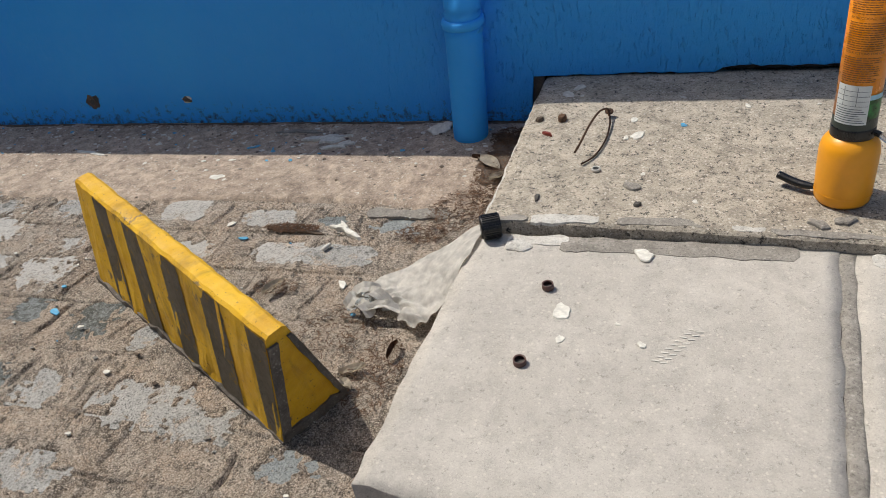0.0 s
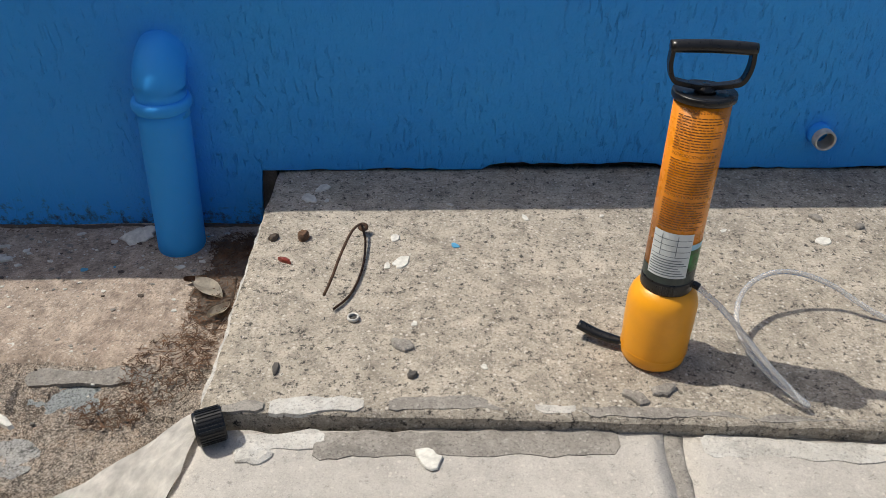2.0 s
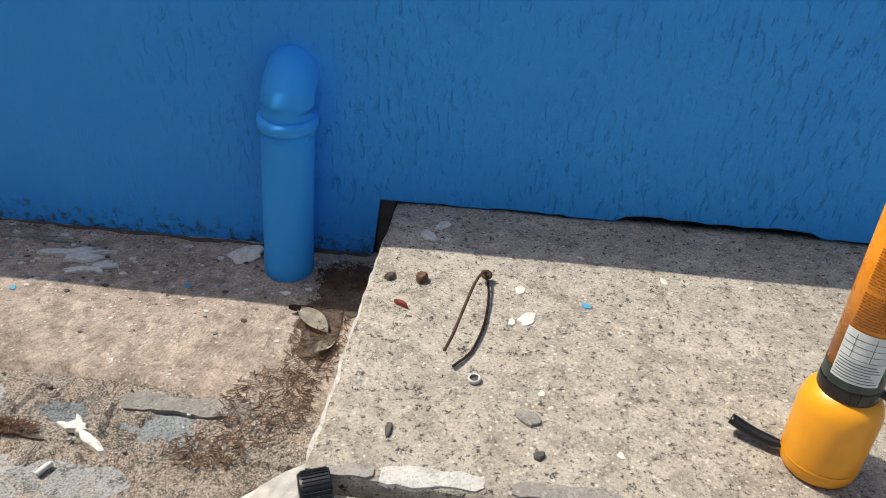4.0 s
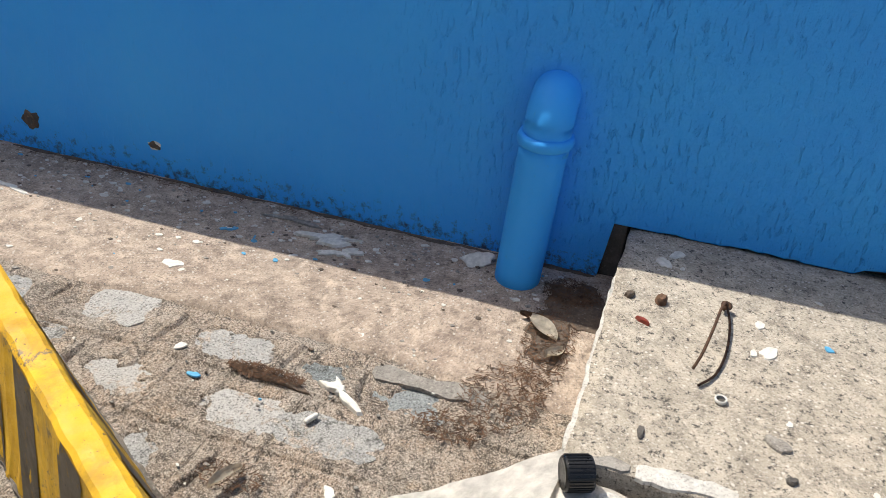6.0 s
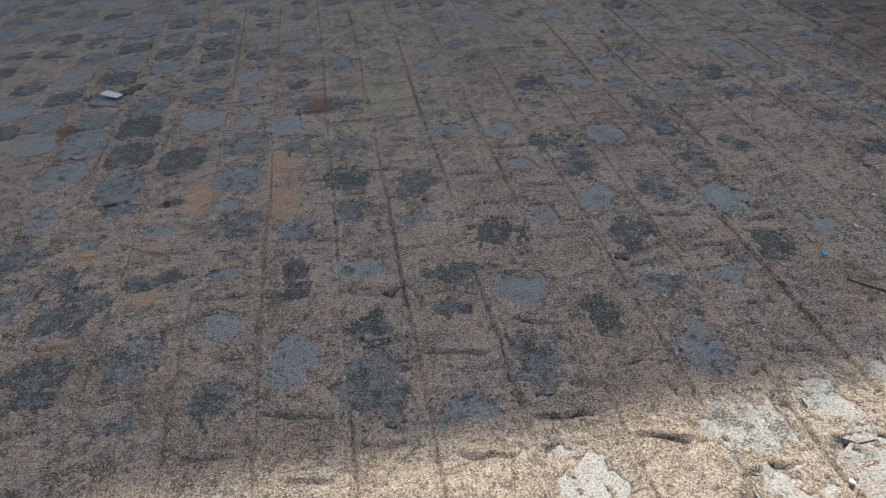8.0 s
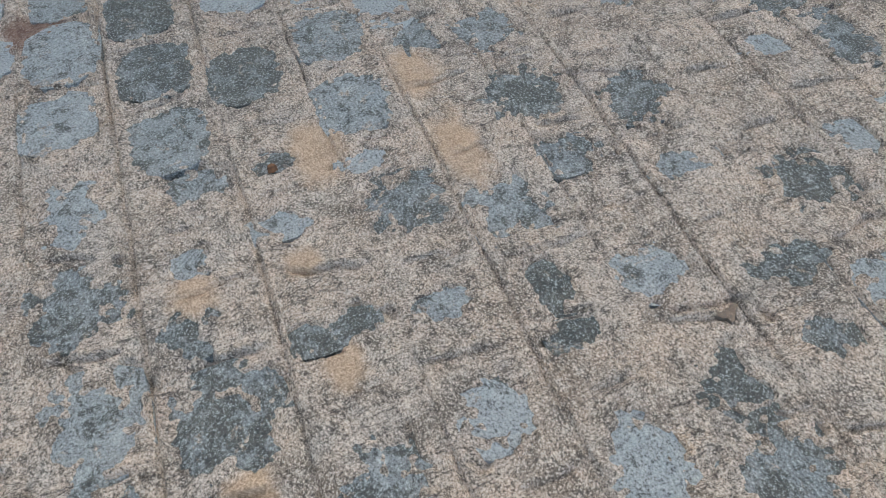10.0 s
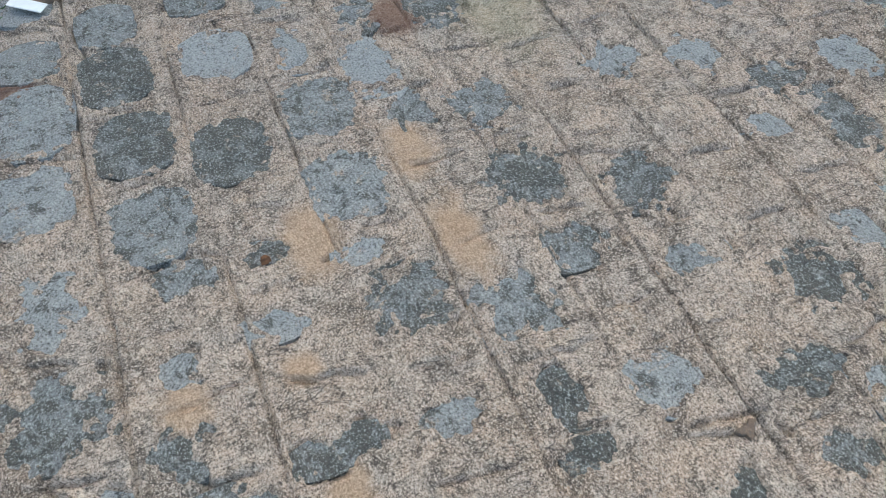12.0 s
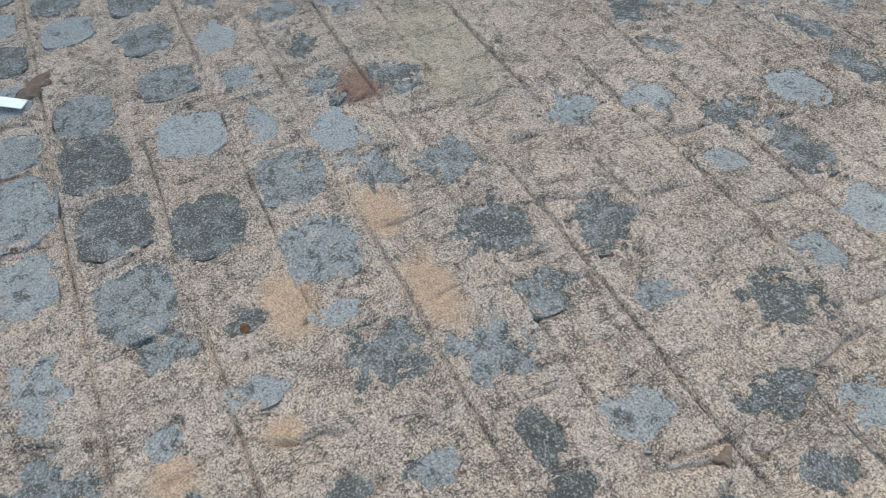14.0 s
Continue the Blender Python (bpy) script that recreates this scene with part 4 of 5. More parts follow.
    for text, z in (("INSTRU\u00c7\u00d5ES DE USO", 0.4585), ("INSTRUCCIONES DE USO", 0.3915), ("INSTRUCTIONS FOR USE", 0.3265)):
        part("lettering", lettering(text, 0.0064, -0.046, z, r, 0.0008), INK, tube)
    part("top_cap", lathe([(0.03, 0.468), (0.0435, 0.4685), (0.0452, 0.470), (0.0456, 0.474), (0.0452, 0.478), (0.044, 0.4795), (0.030, 0.4775), (0.012, 0.4775)], 56), BLACK_PLASTIC, ob, "black round end cap", True, drop)
    part("gland", lathe([(0.015, 0.477), (0.015, 0.482), (0.012, 0.485), (0.010, 0.487)], 28), BLACK_PLASTIC, ob, smooth=True, at=drop)
    # D-shaped grip, turned a little from the wall's line
    turn = pose(0, 0, -0.022, 0, 0, -6)
    grip = thing("grip", turn, "black plastic D-shaped handle", "")
    grip.parent = ob
    zl, zt, wl, wt2 = 0.512, 0.558, 0.052, 0.054
    # a flat strap bent to a D, and a stout bar flaring to its ends
    low = spline([(-wt2, 0, zt + 0.004), (-wt2 - 0.001, 0, zt - 0.018), (-wl, 0, zl + 0.012), (-wl + 0.005, 0, zl + 0.003), (-wl + 0.014, 0, zl - 0.001), (-0.012, 0, zl - 0.005), (0.012, 0, zl - 0.005), (wl - 0.014, 0, zl - 0.001), (wl - 0.005, 0, zl + 0.003), (wl, 0, zl + 0.012), (wt2 + 0.001, 0, zt - 0.018), (wt2, 0, zt + 0.004)], 6)
    strap = bmesh.new()
    rings = []
    for i, p in enumerate(low):
        d = (low[min(i + 1, len(low) - 1)] - low[max(i - 1, 0)]).normalized()
        out = Vector((d.z, 0, -d.x))
        rings.append([strap.verts.new(p + out * u + Vector((0, v, 0))) for u, v in ((0.0032, -0.0085), (0.0032, 0.0085), (-0.0025, 0.0085), (-0.0032, 0.007), (-0.0032, -0.007), (-0.0025, -0.0085))])
    for p, q in zip(rings, rings[1:]):
        for k in range(6):
            strap.faces.new((p[k], p[(k + 1) % 6], q[(k + 1) % 6], q[k]))
    strap.faces.new(rings[0][::-1])
    strap.faces.new(rings[-1])
    part("bow", strap, BLACK_PLASTIC, grip)
    bar = [Vector((-wt2 - 0.004 + (2 * wt2 + 0.008) * k / 14, 0, zt + 0.003 + 0.002 * math.sin(k * math.pi / 14))) for k in range(15)]
    part("bar", sweep(bar, [0.0102 + 0.0006 * math.sin(k * math.pi / 14) for k in range(15)], 20, 0.85), BLACK_PLASTIC, grip, smooth=True)
    part("stem", lathe([(0.006, zl - 0.012), (0.0085, zl - 0.012), (0.0085, zl - 0.004), (0.006, zl - 0.002)], 20), BLACK_PLASTIC, grip, smooth=True)
    # flat lever lying out from the foot of the bottle
    lev = spline([(-0.047, 0.010, 0.022), (-0.066, 0.018, 0.020), (-0.090, 0.030, 0.022), (-0.122, 0.048, 0.030)], 8)
    part("lever", sweep(lev, [0.0058 + 0.0042 * min(1, k / 10) for k in range(len(lev))], 14, 0.8), BLACK_PLASTIC, ob, "black plastic lever", True)
    part("spout", sweep(spline([(0.034, -0.018, 0.161), (0.040, -0.021, 0.160), (0.046, -0.025, 0.158)], 6), 0.0062, 16), BLACK_PLASTIC, ob, smooth=True)
    hose = spline([(0.044, -0.024, 0.158), (0.085, -0.052, 0.128), (0.150, -0.100, 0.062), (0.205, -0.135, 0.014), (0.212, -0.128, 0.007), (0.180, -0.072, 0.010), (0.150, 0.0, 0.035), (0.160, 0.06, 0.066), (0.205, 0.105, 0.085), (0.27, 0.125, 0.088), (0.35, 0.120, 0.065), (0.43, 0.085, 0.025), (0.50, 0.055, 0.006)], 10)
    part("hose", sweep(hose, 0.0047, 14), HOSE, ob, "clear plastic hose curling onto the slab", True)
    return ob


pump()


# ---- slab edges and patches ----
def patch(name, outline_rx, outline_ry, x, y, z, material, label, category, seed, h=0.003, square=2.0, rough=0.2, turn=0, kind="", n=22, parent=None):
    rnd = random.Random(seed)
    ob = part(name, blob(outline_rx, outline_ry, h, rnd, n, rough, square), material, parent, at=pose(x, y, z, 0, 0, turn))
    return tagged(ob, label, category, kind=kind)


def ragged(name, x0, x1, y0, y1, z, material, label, seed, h=0.002, wob=0.010, kind="structure", slope=0.0):
    """A thin strip of cement with ragged sides."""
    bm = bmesh.new()
    n = max(6, int((x1 - x0) / 0.012))
    top, low = [], []
    for k in range(n + 1):
        x = x0 + (x1 - x0) * k / n
        e = min(k, n - k) / n
        s = Vector((x * 14, seed * 3.1, 0))
        pinch = min(1, (e * n / 2 + 0.5))
        mid, half = (y0 + y1) / 2 + slope * (x - x0), (y1 - y0) / 2 * pinch
        a = mid - half + wob * noise.noise(s) + 0.6 * wob * noise.noise(s * 3.3)
        b = mid + half + wob * noise.noise(s + Vector((0, 9, 0))) + 0.6 * wob * noise.noise(s * 3.3 + Vector((0, 4, 0)))
        top.append([bm.verts.new((x, a, z + h * 0.7)), bm.verts.new((x, (a + b) / 2, z + h)), bm.verts.new((x, b, z + h * 0.7))])
        low.append([bm.verts.new((x, a - 0.001, z - 0.006)), bm.verts.new((x, b + 0.001, z - 0.006))])
    for k in range(n):
        p, q, c, d = top[k], top[k + 1], low[k], low[k + 1]
        for m in (0, 1):
            bm.faces.new((p[m], q[m], q[m + 1], p[m + 1]))
        bm.faces.new((c[0], d[0], q[0], p[0]))
        bm.faces.new((p[2], q[2], d[1], c[1]))
    return tagged(part(name, bm, material), label, "cement", kind=kind)


ragged("trim", 0.385, 0.862, -0.828, -0.779, LOW, EDGE_CEMENT, "grey rough cement patch beside the upper slab", 1)
ragged("trim", 0.50, 0.74, -0.752, -0.725, UP - 0.0016, EDGE_CEMENT, "thin grey cement smear on the slab edge", 2, 0.0016)
ragged("trim", 0.81, 1.5, -0.768, -0.738, UP - 0.0016, EDGE_CEMENT, "thin grey cement smear on the slab edge", 3, 0.0016, slope=-0.058)
ragged("trim", 0.235, 0.30, -0.752, -0.728, UP - 0.0016, EDGE_CEMENT, "thin grey cement smear on the slab edge", 4, 0.0016)
ragged("trim", 0.31, 0.46, -0.754, -0.728, UP - 0.0016, WHITE_CEMENT, "white cement crust on the slab edge", 5, 0.0018)
ragged("trim", 0.735, 0.80, -0.764, -0.732, UP - 0.0016, WHITE_CEMENT, "white cement crust on the slab edge", 6, 0.0018)
ragged("trim", 0.265, 0.40, -0.812, -0.775, LOW, WHITE_CEMENT, "white cement filling along the slab joint", 7, 0.002)
ragged("trim", 0.99, 1.9, -0.835, -0.795, LOW, WHITE_CEMENT, "white cement filling along the slab joint", 8, 0.0016, slope=-0.07)
patch("trim", 0.032, 0.022, 0.292, -0.818, LOW, WHITE_CEMENT, "white cement lump", "cement", 9, 0.006, kind="structure")
ragged("trim", -0.21, 0.03, -0.534, -0.494, 0.0005, EDGE_CEMENT, "grey cement strip between the setts", 10, 0.003)
# whitened left flank of the upper slab
flank = ragged("trim", 0.0, 0.56, -0.012, 0.012, 0, WHITE_CEMENT, "white cement crust on the flank of the slab", 11, 0.002, 0.005)
flank.matrix_basis = pose(0.207, -0.735, UP - 0.012, 0, 0, 88.5)


# two thin dark pieces carry the shade of holes in their colour
patch("soil_patch", 0.03, 0.05, -4.30, -3.735, 0.003, SOIL, "dark patch coloured as the shade of a hole between cracked setts", "soil", 94, 0.003, 2, 0.6, 30, "stuff", 26)
patch("soil_patch", 0.014, 0.012, -2.773, -2.895, 0.003, SOIL, "dark patch coloured as the shade of a hole in the paving", "soil", 95, 0.003, 2, 0.6, 30, "stuff", 26)

# dark dirt along the foot of the wall
ragged("trim", -4.5, 0.16, -0.012, -0.001, 0.0125, SOIL, "dark dirt along the foot of the blue wall", 13, 0.002, 0.009)
# ---- holes in the wall paint ----
def paint_hole(x, z, w, h, seed):
    rnd = random.Random(seed)
    ob = thing("wall_hole", pose(x, -0.0005, z, 90, 0, 0), "chipped hole through the blue paint into brown plaster", "hole", "holes in the wall")
    part("chipped_rim", blob(w * 1.12, h * 1.12, 0.0022, rnd, 16, 0.3), CHIP_WHITE if seed == 2 else DARK_GAP, ob)
    part("bare_plaster", blob(w, h, 0.0032, random.Random(seed + 9), 16, 0.3), SOIL, ob)
    # raised dark patch, coloured as the shade inside the hole
    part("shadowed_hollow", blob(w * 0.55, h * 0.45, 0.0040, random.Random(seed + 5), 10, 0.3), DARK_GAP, ob)


paint_hole(-1.487, 0.104, 0.024, 0.026, 1)
paint_hole(-1.074, 0.108, 0.017, 0.011, 2)
paint_hole(-2.72, 0.201, 0.024, 0.03, 3)


# ---- things on the slabs ----
def chip(x, y, z, rx, ry, seed, material=CHIP_WHITE, h=0.0014, label="flake of white paint lying on the concrete", group="paint flakes", tilt=0, name="paint_flake", category="paint flake"):
    rnd = random.Random(seed)
    ob = part(name, blob(rx, ry, h, rnd, 14, 0.28), material, at=pose(x, y, z + 0.001, tilt, 0, rnd.uniform(0, 360)) @ Matrix.Diagonal((1, 1, 0.4 if h < 0.003 else 1, 1)))
    return tagged(ob, label, category, group)


for k, (x, y, rx, ry) in enumerate([(0.515, -0.361, 0.022, 0.014), (0.487, -0.374, 0.010, 0.007), (0.50, -0.278, 0.012, 0.009), (0.305, -0.119, 0.022, 0.014), (0.330, -0.076, 0.022, 0.010), (0.781, -0.204, 0.011, 0.006), (1.40, -0.30, 0.02, 0.012), (0.541, -0.548, 0.006, 0.006), (0.345, -0.13, 0.006, 0.005), (0.95, -0.20, 0.006, 0.004), (0.66, -0.66, 0.007, 0.005), (0.62, -0.15, 0.008, 0.004), (1.2, -0.26, 0.008, 0.005)]):
    chip(x, y, UP + 0.001, rx, ry, k + 20)
for k, (x, y, rx, ry) in enumerate([(0.42, -1.023, 0.022, 0.018), (0.564, -0.834, 0.021, 0.017), (0.428, -1.102, 0.011, 0.008), (0.577, -1.10, 0.009, 0.006), (0.53, -1.05, 0.005, 0.004)]):
    chip(x, y, LOW + (0.004 if k == 1 else 0.001), rx, ry, k + 40, h=0.0018)
chip(0.625, -0.305, UP, 0.009, 0.007, 61, CHIP_BLUE, label="flake of pale blue paint lying on the concrete")
for k, (x, y, rx, ry) in enumerate([(0.52, -0.606, 0.022, 0.013), (0.95, -0.72, 0.02, 0.014), (0.90, -0.735, 0.022, 0.012), (1.42, -0.215, 0.014, 0.011), (1.5, -0.25, 0.012, 0.008)]):
    chip(x, y, UP, rx, ry, k + 70, EDGE_CEMENT, 0.007, "small flat grey pebble on the slab", "pebbles", name="pebble", category="pebble")
chip(0.310, -0.275, UP, 0.011, 0.013, 80, DRY, 0.015, "dark dry seed pod on the slab", "seeds", name="seed_pod", category="seed")
chip(0.248, -0.275, UP, 0.010, 0.008, 81, SOIL, 0.008, "small brown pebble on the slab", "pebbles", name="pebble", category="pebble")
# an insect, built as a flat flake that stays in one place
chip(0.282, -0.354, UP, 0.014, 0.006, 82, RED_BIT, 0.006, "small reddish brown insect on the slab", "seeds", name="seed_husk", category="seed")
chip(0.308, -0.658, UP, 0.014, 0.006, 83, DARK_GAP, 0.005, "small dark scrap on the slab", "scraps", name="scrap", category="scrap")
chip(0.538, -0.678, UP, 0.008, 0.008, 84, DARK_GAP, 0.006, "small dark scrap on the slab", "scraps", name="scrap", category="scrap")


def hook():
    ob = thing("iron_hook", pose(0.428, -0.262, UP), "bent rusty iron wire hook with a washer, set in the slab", "hook")
    wire = spline([(0.004, 0.012, -0.004), (0.003, 0.004, 0.018), (0.000, -0.010, 0.032), (-0.012, -0.066, 0.052), (-0.026, -0.146, 0.058), (-0.040, -0.208, 0.045), (-0.052, -0.241, 0.032)], 8)
    part("wire", sweep(wire, 0.0028, 9), RUST, ob, smooth=True)
    leg = spline([(0.004, 0.004, 0.022), (0.013, -0.05, 0.012), (0.010, -0.13, 0.006), (-0.008, -0.205, 0.004), (-0.036, -0.246, 0.003)], 8)
    part("wire", sweep(leg, 0.0024, 9), RUST, ob, smooth=True)
    part("washer", lathe([(0.004, 0.016), (0.011, 0.016), (0.0115, 0.0195), (0.004, 0.0195)], 20, False), RUST, ob, "rusty washer", True, pose(0.003, 0.006, 0, 12, 8, 0))
    return ob


hook()


def ring_cap(x, y, z, r, h, material, label, seed, fill=True):
    ob = thing("bottle_cap", pose(x, y, z, random.Random(seed).uniform(-2, 2), 0, 40 * seed), label, "bottle cap", "loose caps")
    part("rim", lathe([(r - 0.003, 0.0005), (r, 0.0005), (r + 0.0006, h * 0.3), (r, h), (r - 0.002, h), (r - 0.003, h * 0.9)], 30, False), material, ob, smooth=True)
    # dark floor colours in the shade inside the open cap
    part("crown", lathe([(r - 0.003, 0.0008), (r - 0.0031, h * 0.25)], 24), DARK_GAP if fill else material, ob)
    return ob


ring_cap(0.382, -0.955, LOW, 0.0118, 0.013, BROWN_CAP, "small brown plastic ring cap lying open on the slab", 1)
ring_cap(0.366, -1.172, LOW, 0.0122, 0.012, BROWN_CAP, "small brown plastic ring cap lying open on the slab", 2)
ring_cap(0.430, -0.532, UP, 0.0105, 0.007, PVC, "small pale plastic ring lying on the slab", 3)


def screw_cap():
    ob = thing("screw_cap", pose(0.226, -0.785, LOW + 0.0285, 0, 90, 22), "black ribbed screw cap lying on its side", "bottle cap")
    part("shell", lathe([(0.016, -0.022), (0.024, -0.023), (0.0265, -0.021), (0.0272, -0.016), (0.0272, 0.020), (0.0265, 0.022), (0.023, 0.022), (0.022, -0.012), (0.008, -0.013)], 44), BLACK_PLASTIC, ob, smooth=False)
    for k in range(30):
        a = k * math.tau / 30
        part("rib", box(-0.0010, 0.0010, -0.0011, 0.0011, -0.018, 0.019, 0.0003, 1), BLACK_PLASTIC, ob, at=Matrix.Translation((0.0276 * math.cos(a), 0.0276 * math.sin(a), 0)) @ pose(0, 0, 0, 0, 0, math.degrees(a)))
    return ob


screw_cap()


def stick(name, points, r, material, label, category, group=""):
    p = spline(points, 6)
    ob = part(name, sweep(p, [r * (0.6 + 0.4 * math.sin(math.pi * (0.15 + 0.7 * k / (len(p) - 1)))) for k in range(len(p))], 7), material, smooth=True)
    return tagged(ob, label, category, group)


stick("rusty_rod", [(1.142, -1.024, LOW + 0.006), (1.18, -1.002, LOW + 0.007), (1.229, -0.992, LOW + 0.012), (1.29, -1.02, LOW + 0.010), (1.36, -1.06, LOW + 0.006)], 0.0055, RUST, "curved rusty iron rod lying on the pale slab", "rod")
stick("twig", [(1.237, -0.931, LOW + 0.003), (1.26, -0.934, LOW + 0.005), (1.286, -0.941, LOW + 0.003)], 0.004, SOIL, "short dark twig lying on the pale slab", "twig", "twigs")
stick("twig", [(1.147, -1.135, LOW + 0.003), (1.175, -1.15, LOW + 0.005), (1.22, -1.168, LOW + 0.003)], 0.004, SOIL, "short dark twig lying on the pale slab", "twig", "twigs")
for k in range(9):
    for side in (0, 1):
        x, y = 0.603 + 0.0075 * k + 0.014 * side, -1.135 + 0.0106 * k - 0.004 * side
        part("scratch", box(-0.006, 0.006, -0.0012, 0.0012, 0, 0.0004), CHIP_WHITE, lower, at=pose(x, y, LOW + 0.0012 + 0.0025 * noise.noise(Vector((x, y, 2)) * 6), 0, 0, -4 + 10 * side))


# ---- cardboard, litter and scraps by the slab ----
def cardboard():
    """A stiff torn sheet hanging from the slab's corner to the ground, its lower end folded and crumpled."""
    bm = bmesh.new()
    edge_far = spline([(0.208, -0.700, 0.136), (0.080, -0.755, 0.070), (-0.045, -0.810, 0.022), (-0.095, -0.860, 0.012)], 22)
    edge_near = spline([(0.200, -0.800, 0.140), (0.185, -0.885, 0.136), (0.140, -0.955, 0.062), (0.075, -0.985, 0.012)], 22)
    n = 44
    rows = []
    for i, (a, b) in enumerate(zip(edge_far, edge_near)):
        f = i / (len(edge_far) - 1)
        crumple = max(0.0, (f - 0.62) / 0.38)
        row = []
        for k in range(n + 1):
            p = a.lerp(b, k / n)
            s = Vector((p.x * 9, p.y * 9, 0))
            crease = abs(noise.noise(s * 1.3)) * 0.012 + abs(noise.noise(s * 3.1 + Vector((4, 1, 0)))) * 0.006
            fold = crumple * (0.030 * abs(noise.noise(Vector((p.x * 26 + p.y * 8, p.y * 34, 3)))) + 0.014 * math.sin(p.y * 95 + 5 * noise.noise(s)) ** 2)
            torn = 0.020 * noise.noise(Vector((p.y * 40, 1, 6))) * f * f
            row.append((p.x + torn, p.y + 0.5 * torn, max(p.z + crease + fold - 0.006, relief(p.x, p.y) + 0.005)))
        rows.append([bm.verts.new(v) for v in row])
    for p, q in zip(rows, rows[1:]):
        for k in range(n):
            bm.faces.new((p[k], p[k + 1], q[k + 1], q[k]))
    bmesh.ops.solidify(bm, geom=bm.faces[:], thickness=0.003)
    ob = thing("cardboard", pose(0, 0, 0), "crumpled weathered grey cardboard sheet leaning on the slab", "cardboard")
    part("sheet", bm, CARDBOARD, ob)
    # torn layers curling up from the lower end
    for x, y, turn, length, wide, curl in ((-0.070, -0.885, 20, 0.07, 0.020, 0.020), (-0.040, -0.905, -15, 0.08, 0.016, 0.026), (-0.085, -0.915, 60, 0.05, 0.018, 0.016), (-0.010, -0.940, 5, 0.09, 0.014, 0.018), (-0.055, -0.945, -30, 0.06, 0.015, 0.022)):
        bm = bmesh.new()
        rings = []
        for i in range(9):
            u = i / 8
            rings.append([bm.verts.new((length * (u - 0.5), wide * (v + 0.25 * noise.noise(Vector((x * 50, u * 3, v)))), curl * math.sin(math.pi * u) + 0.008 * v * v + 0.004 * noise.noise(Vector((u * 5, v * 2, x * 40))))) for v in (-1, -0.4, 0.3, 1)])
        for p, q in zip(rings, rings[1:]):
            for k in range(3):
                bm.faces.new((p[k], p[k + 1], q[k + 1], q[k]))
        bmesh.ops.solidify(bm, geom=bm.faces[:], thickness=0.002)
        part("torn_flap", bm, CARDBOARD, ob, at=pose(x, y, 0.022, 0, 0, turn))
    return ob


cardboard()


def litter(name, cx, cy, rx, ry, count, seed, label, lift=0.0):
    """A heap of fine dry stems as one mesh."""
    rnd = random.Random(seed)
    bm = bmesh.new()
    for _ in range(round(1.7 * count)):
        a, d = rnd.uniform(0, math.tau), math.sqrt(rnd.random())
        x, y = cx + rx * d * math.cos(a), cy + ry * d * math.sin(a)
        t, ln, w = rnd.uniform(0, math.pi), rnd.uniform(0.005, 0.022), rnd.uniform(0.0004, 0.0011)
        z = 0.008 + lift + relief(x, y) + rnd.uniform(0.0, 0.014) * (1 - d)
        u, v = Vector((math.cos(t), math.sin(t), rnd.uniform(-0.25, 0.25))) * ln / 2, Vector((-math.sin(t), math.cos(t), 0)) * w
        c = Vector((x, y, z))
        k = Vector((0, 0, w))
        p = [bm.verts.new(c + q) for q in (-u - v, -u + v, -u + k, u - v, u + v, u + k)]
        for f in ((0, 1, 2), (3, 5, 4), (0, 3, 4, 1), (1, 4, 5, 2), (2, 5, 3, 0)):
            bm.faces.new([p[q] for q in f])
    ob = part(name, bm, DRY)
    return tagged(ob, label, "litter", kind="stuff")


litter("plant_litter", 0.105, -0.30, 0.055, 0.20, 430, 1, "dry brown stems and leaf crumbs beside the slab")
litter("plant_litter", 0.055, -0.50, 0.085, 0.10, 260, 2, "dry brown stems and leaf crumbs beside the slab")
litter("plant_litter", -0.02, -0.615, 0.07, 0.04, 140, 3, "dry brown stems caught between the setts")
litter("plant_litter", 0.12, -0.085, 0.07, 0.07, 420, 4, "dark litter in the corner behind the downpipe")
litter("plant_litter", -0.40, -0.61, 0.085, 0.02, 240, 5, "dark moss and stems in a paving joint")
litter("plant_litter", -0.10, -0.99, 0.10, 0.09, 110, 6, "dry stems beside the barrier")
litter("plant_litter", 0.03, -1.12, 0.06, 0.12, 170, 7, "dry stems beside the barrier")
litter("plant_litter", -0.33, -0.86, 0.06, 0.03, 60, 8, "dry stems behind the barrier")
litter("plant_litter", -1.0, -0.02, 0.9, 0.016, 500, 9, "dark crumbs along the foot of the wall")
litter("plant_litter", -2.8, -0.03, 1.0, 0.02, 400, 10, "dark crumbs along the foot of the wall")
patch("soil_patch", 0.07, 0.17, 0.125, -0.17, 0.002, SOIL, "patch of dark soil beside the slab", "soil", 31, 0.005, kind="stuff", rough=0.55, n=40)
patch("soil_patch", 0.075, 0.014, -0.40, -0.612, 0.000, SOIL, "dark moss in a paving joint", "soil", 32, 0.007, kind="stuff", rough=0.5, turn=-8)


def leaf(x, y, turn, length, width, seed, material=DRY_LEAF, label="curled dry pale leaf", name="dry_leaf", z=0.012):
    bm = bmesh.new()
    rows = []
    rnd = random.Random(seed)
    for i in range(9):
        u = i / 8
        w = width * math.sin(math.pi * (0.06 + 0.9 * u)) ** 0.8
        rows.append([bm.verts.new((length * (u - 0.5), w * v, 0.010 * v * v + 0.012 * math.sin(u * 3 + seed) * 0.5 + rnd.uniform(-0.0012, 0.0012))) for v in (-1, -0.66, -0.33, 0, 0.33, 0.66, 1)])
    for p, q in zip(rows, rows[1:]):
        for k in range(6):
            bm.faces.new((p[k], p[k + 1], q[k + 1], q[k]))
    bmesh.ops.solidify(bm, geom=bm.faces[:], thickness=0.0012)
    return tagged(part(name, bm, material, at=pose(x, y, z, 0, 0, turn)), label, "leaf", "dry leaves")


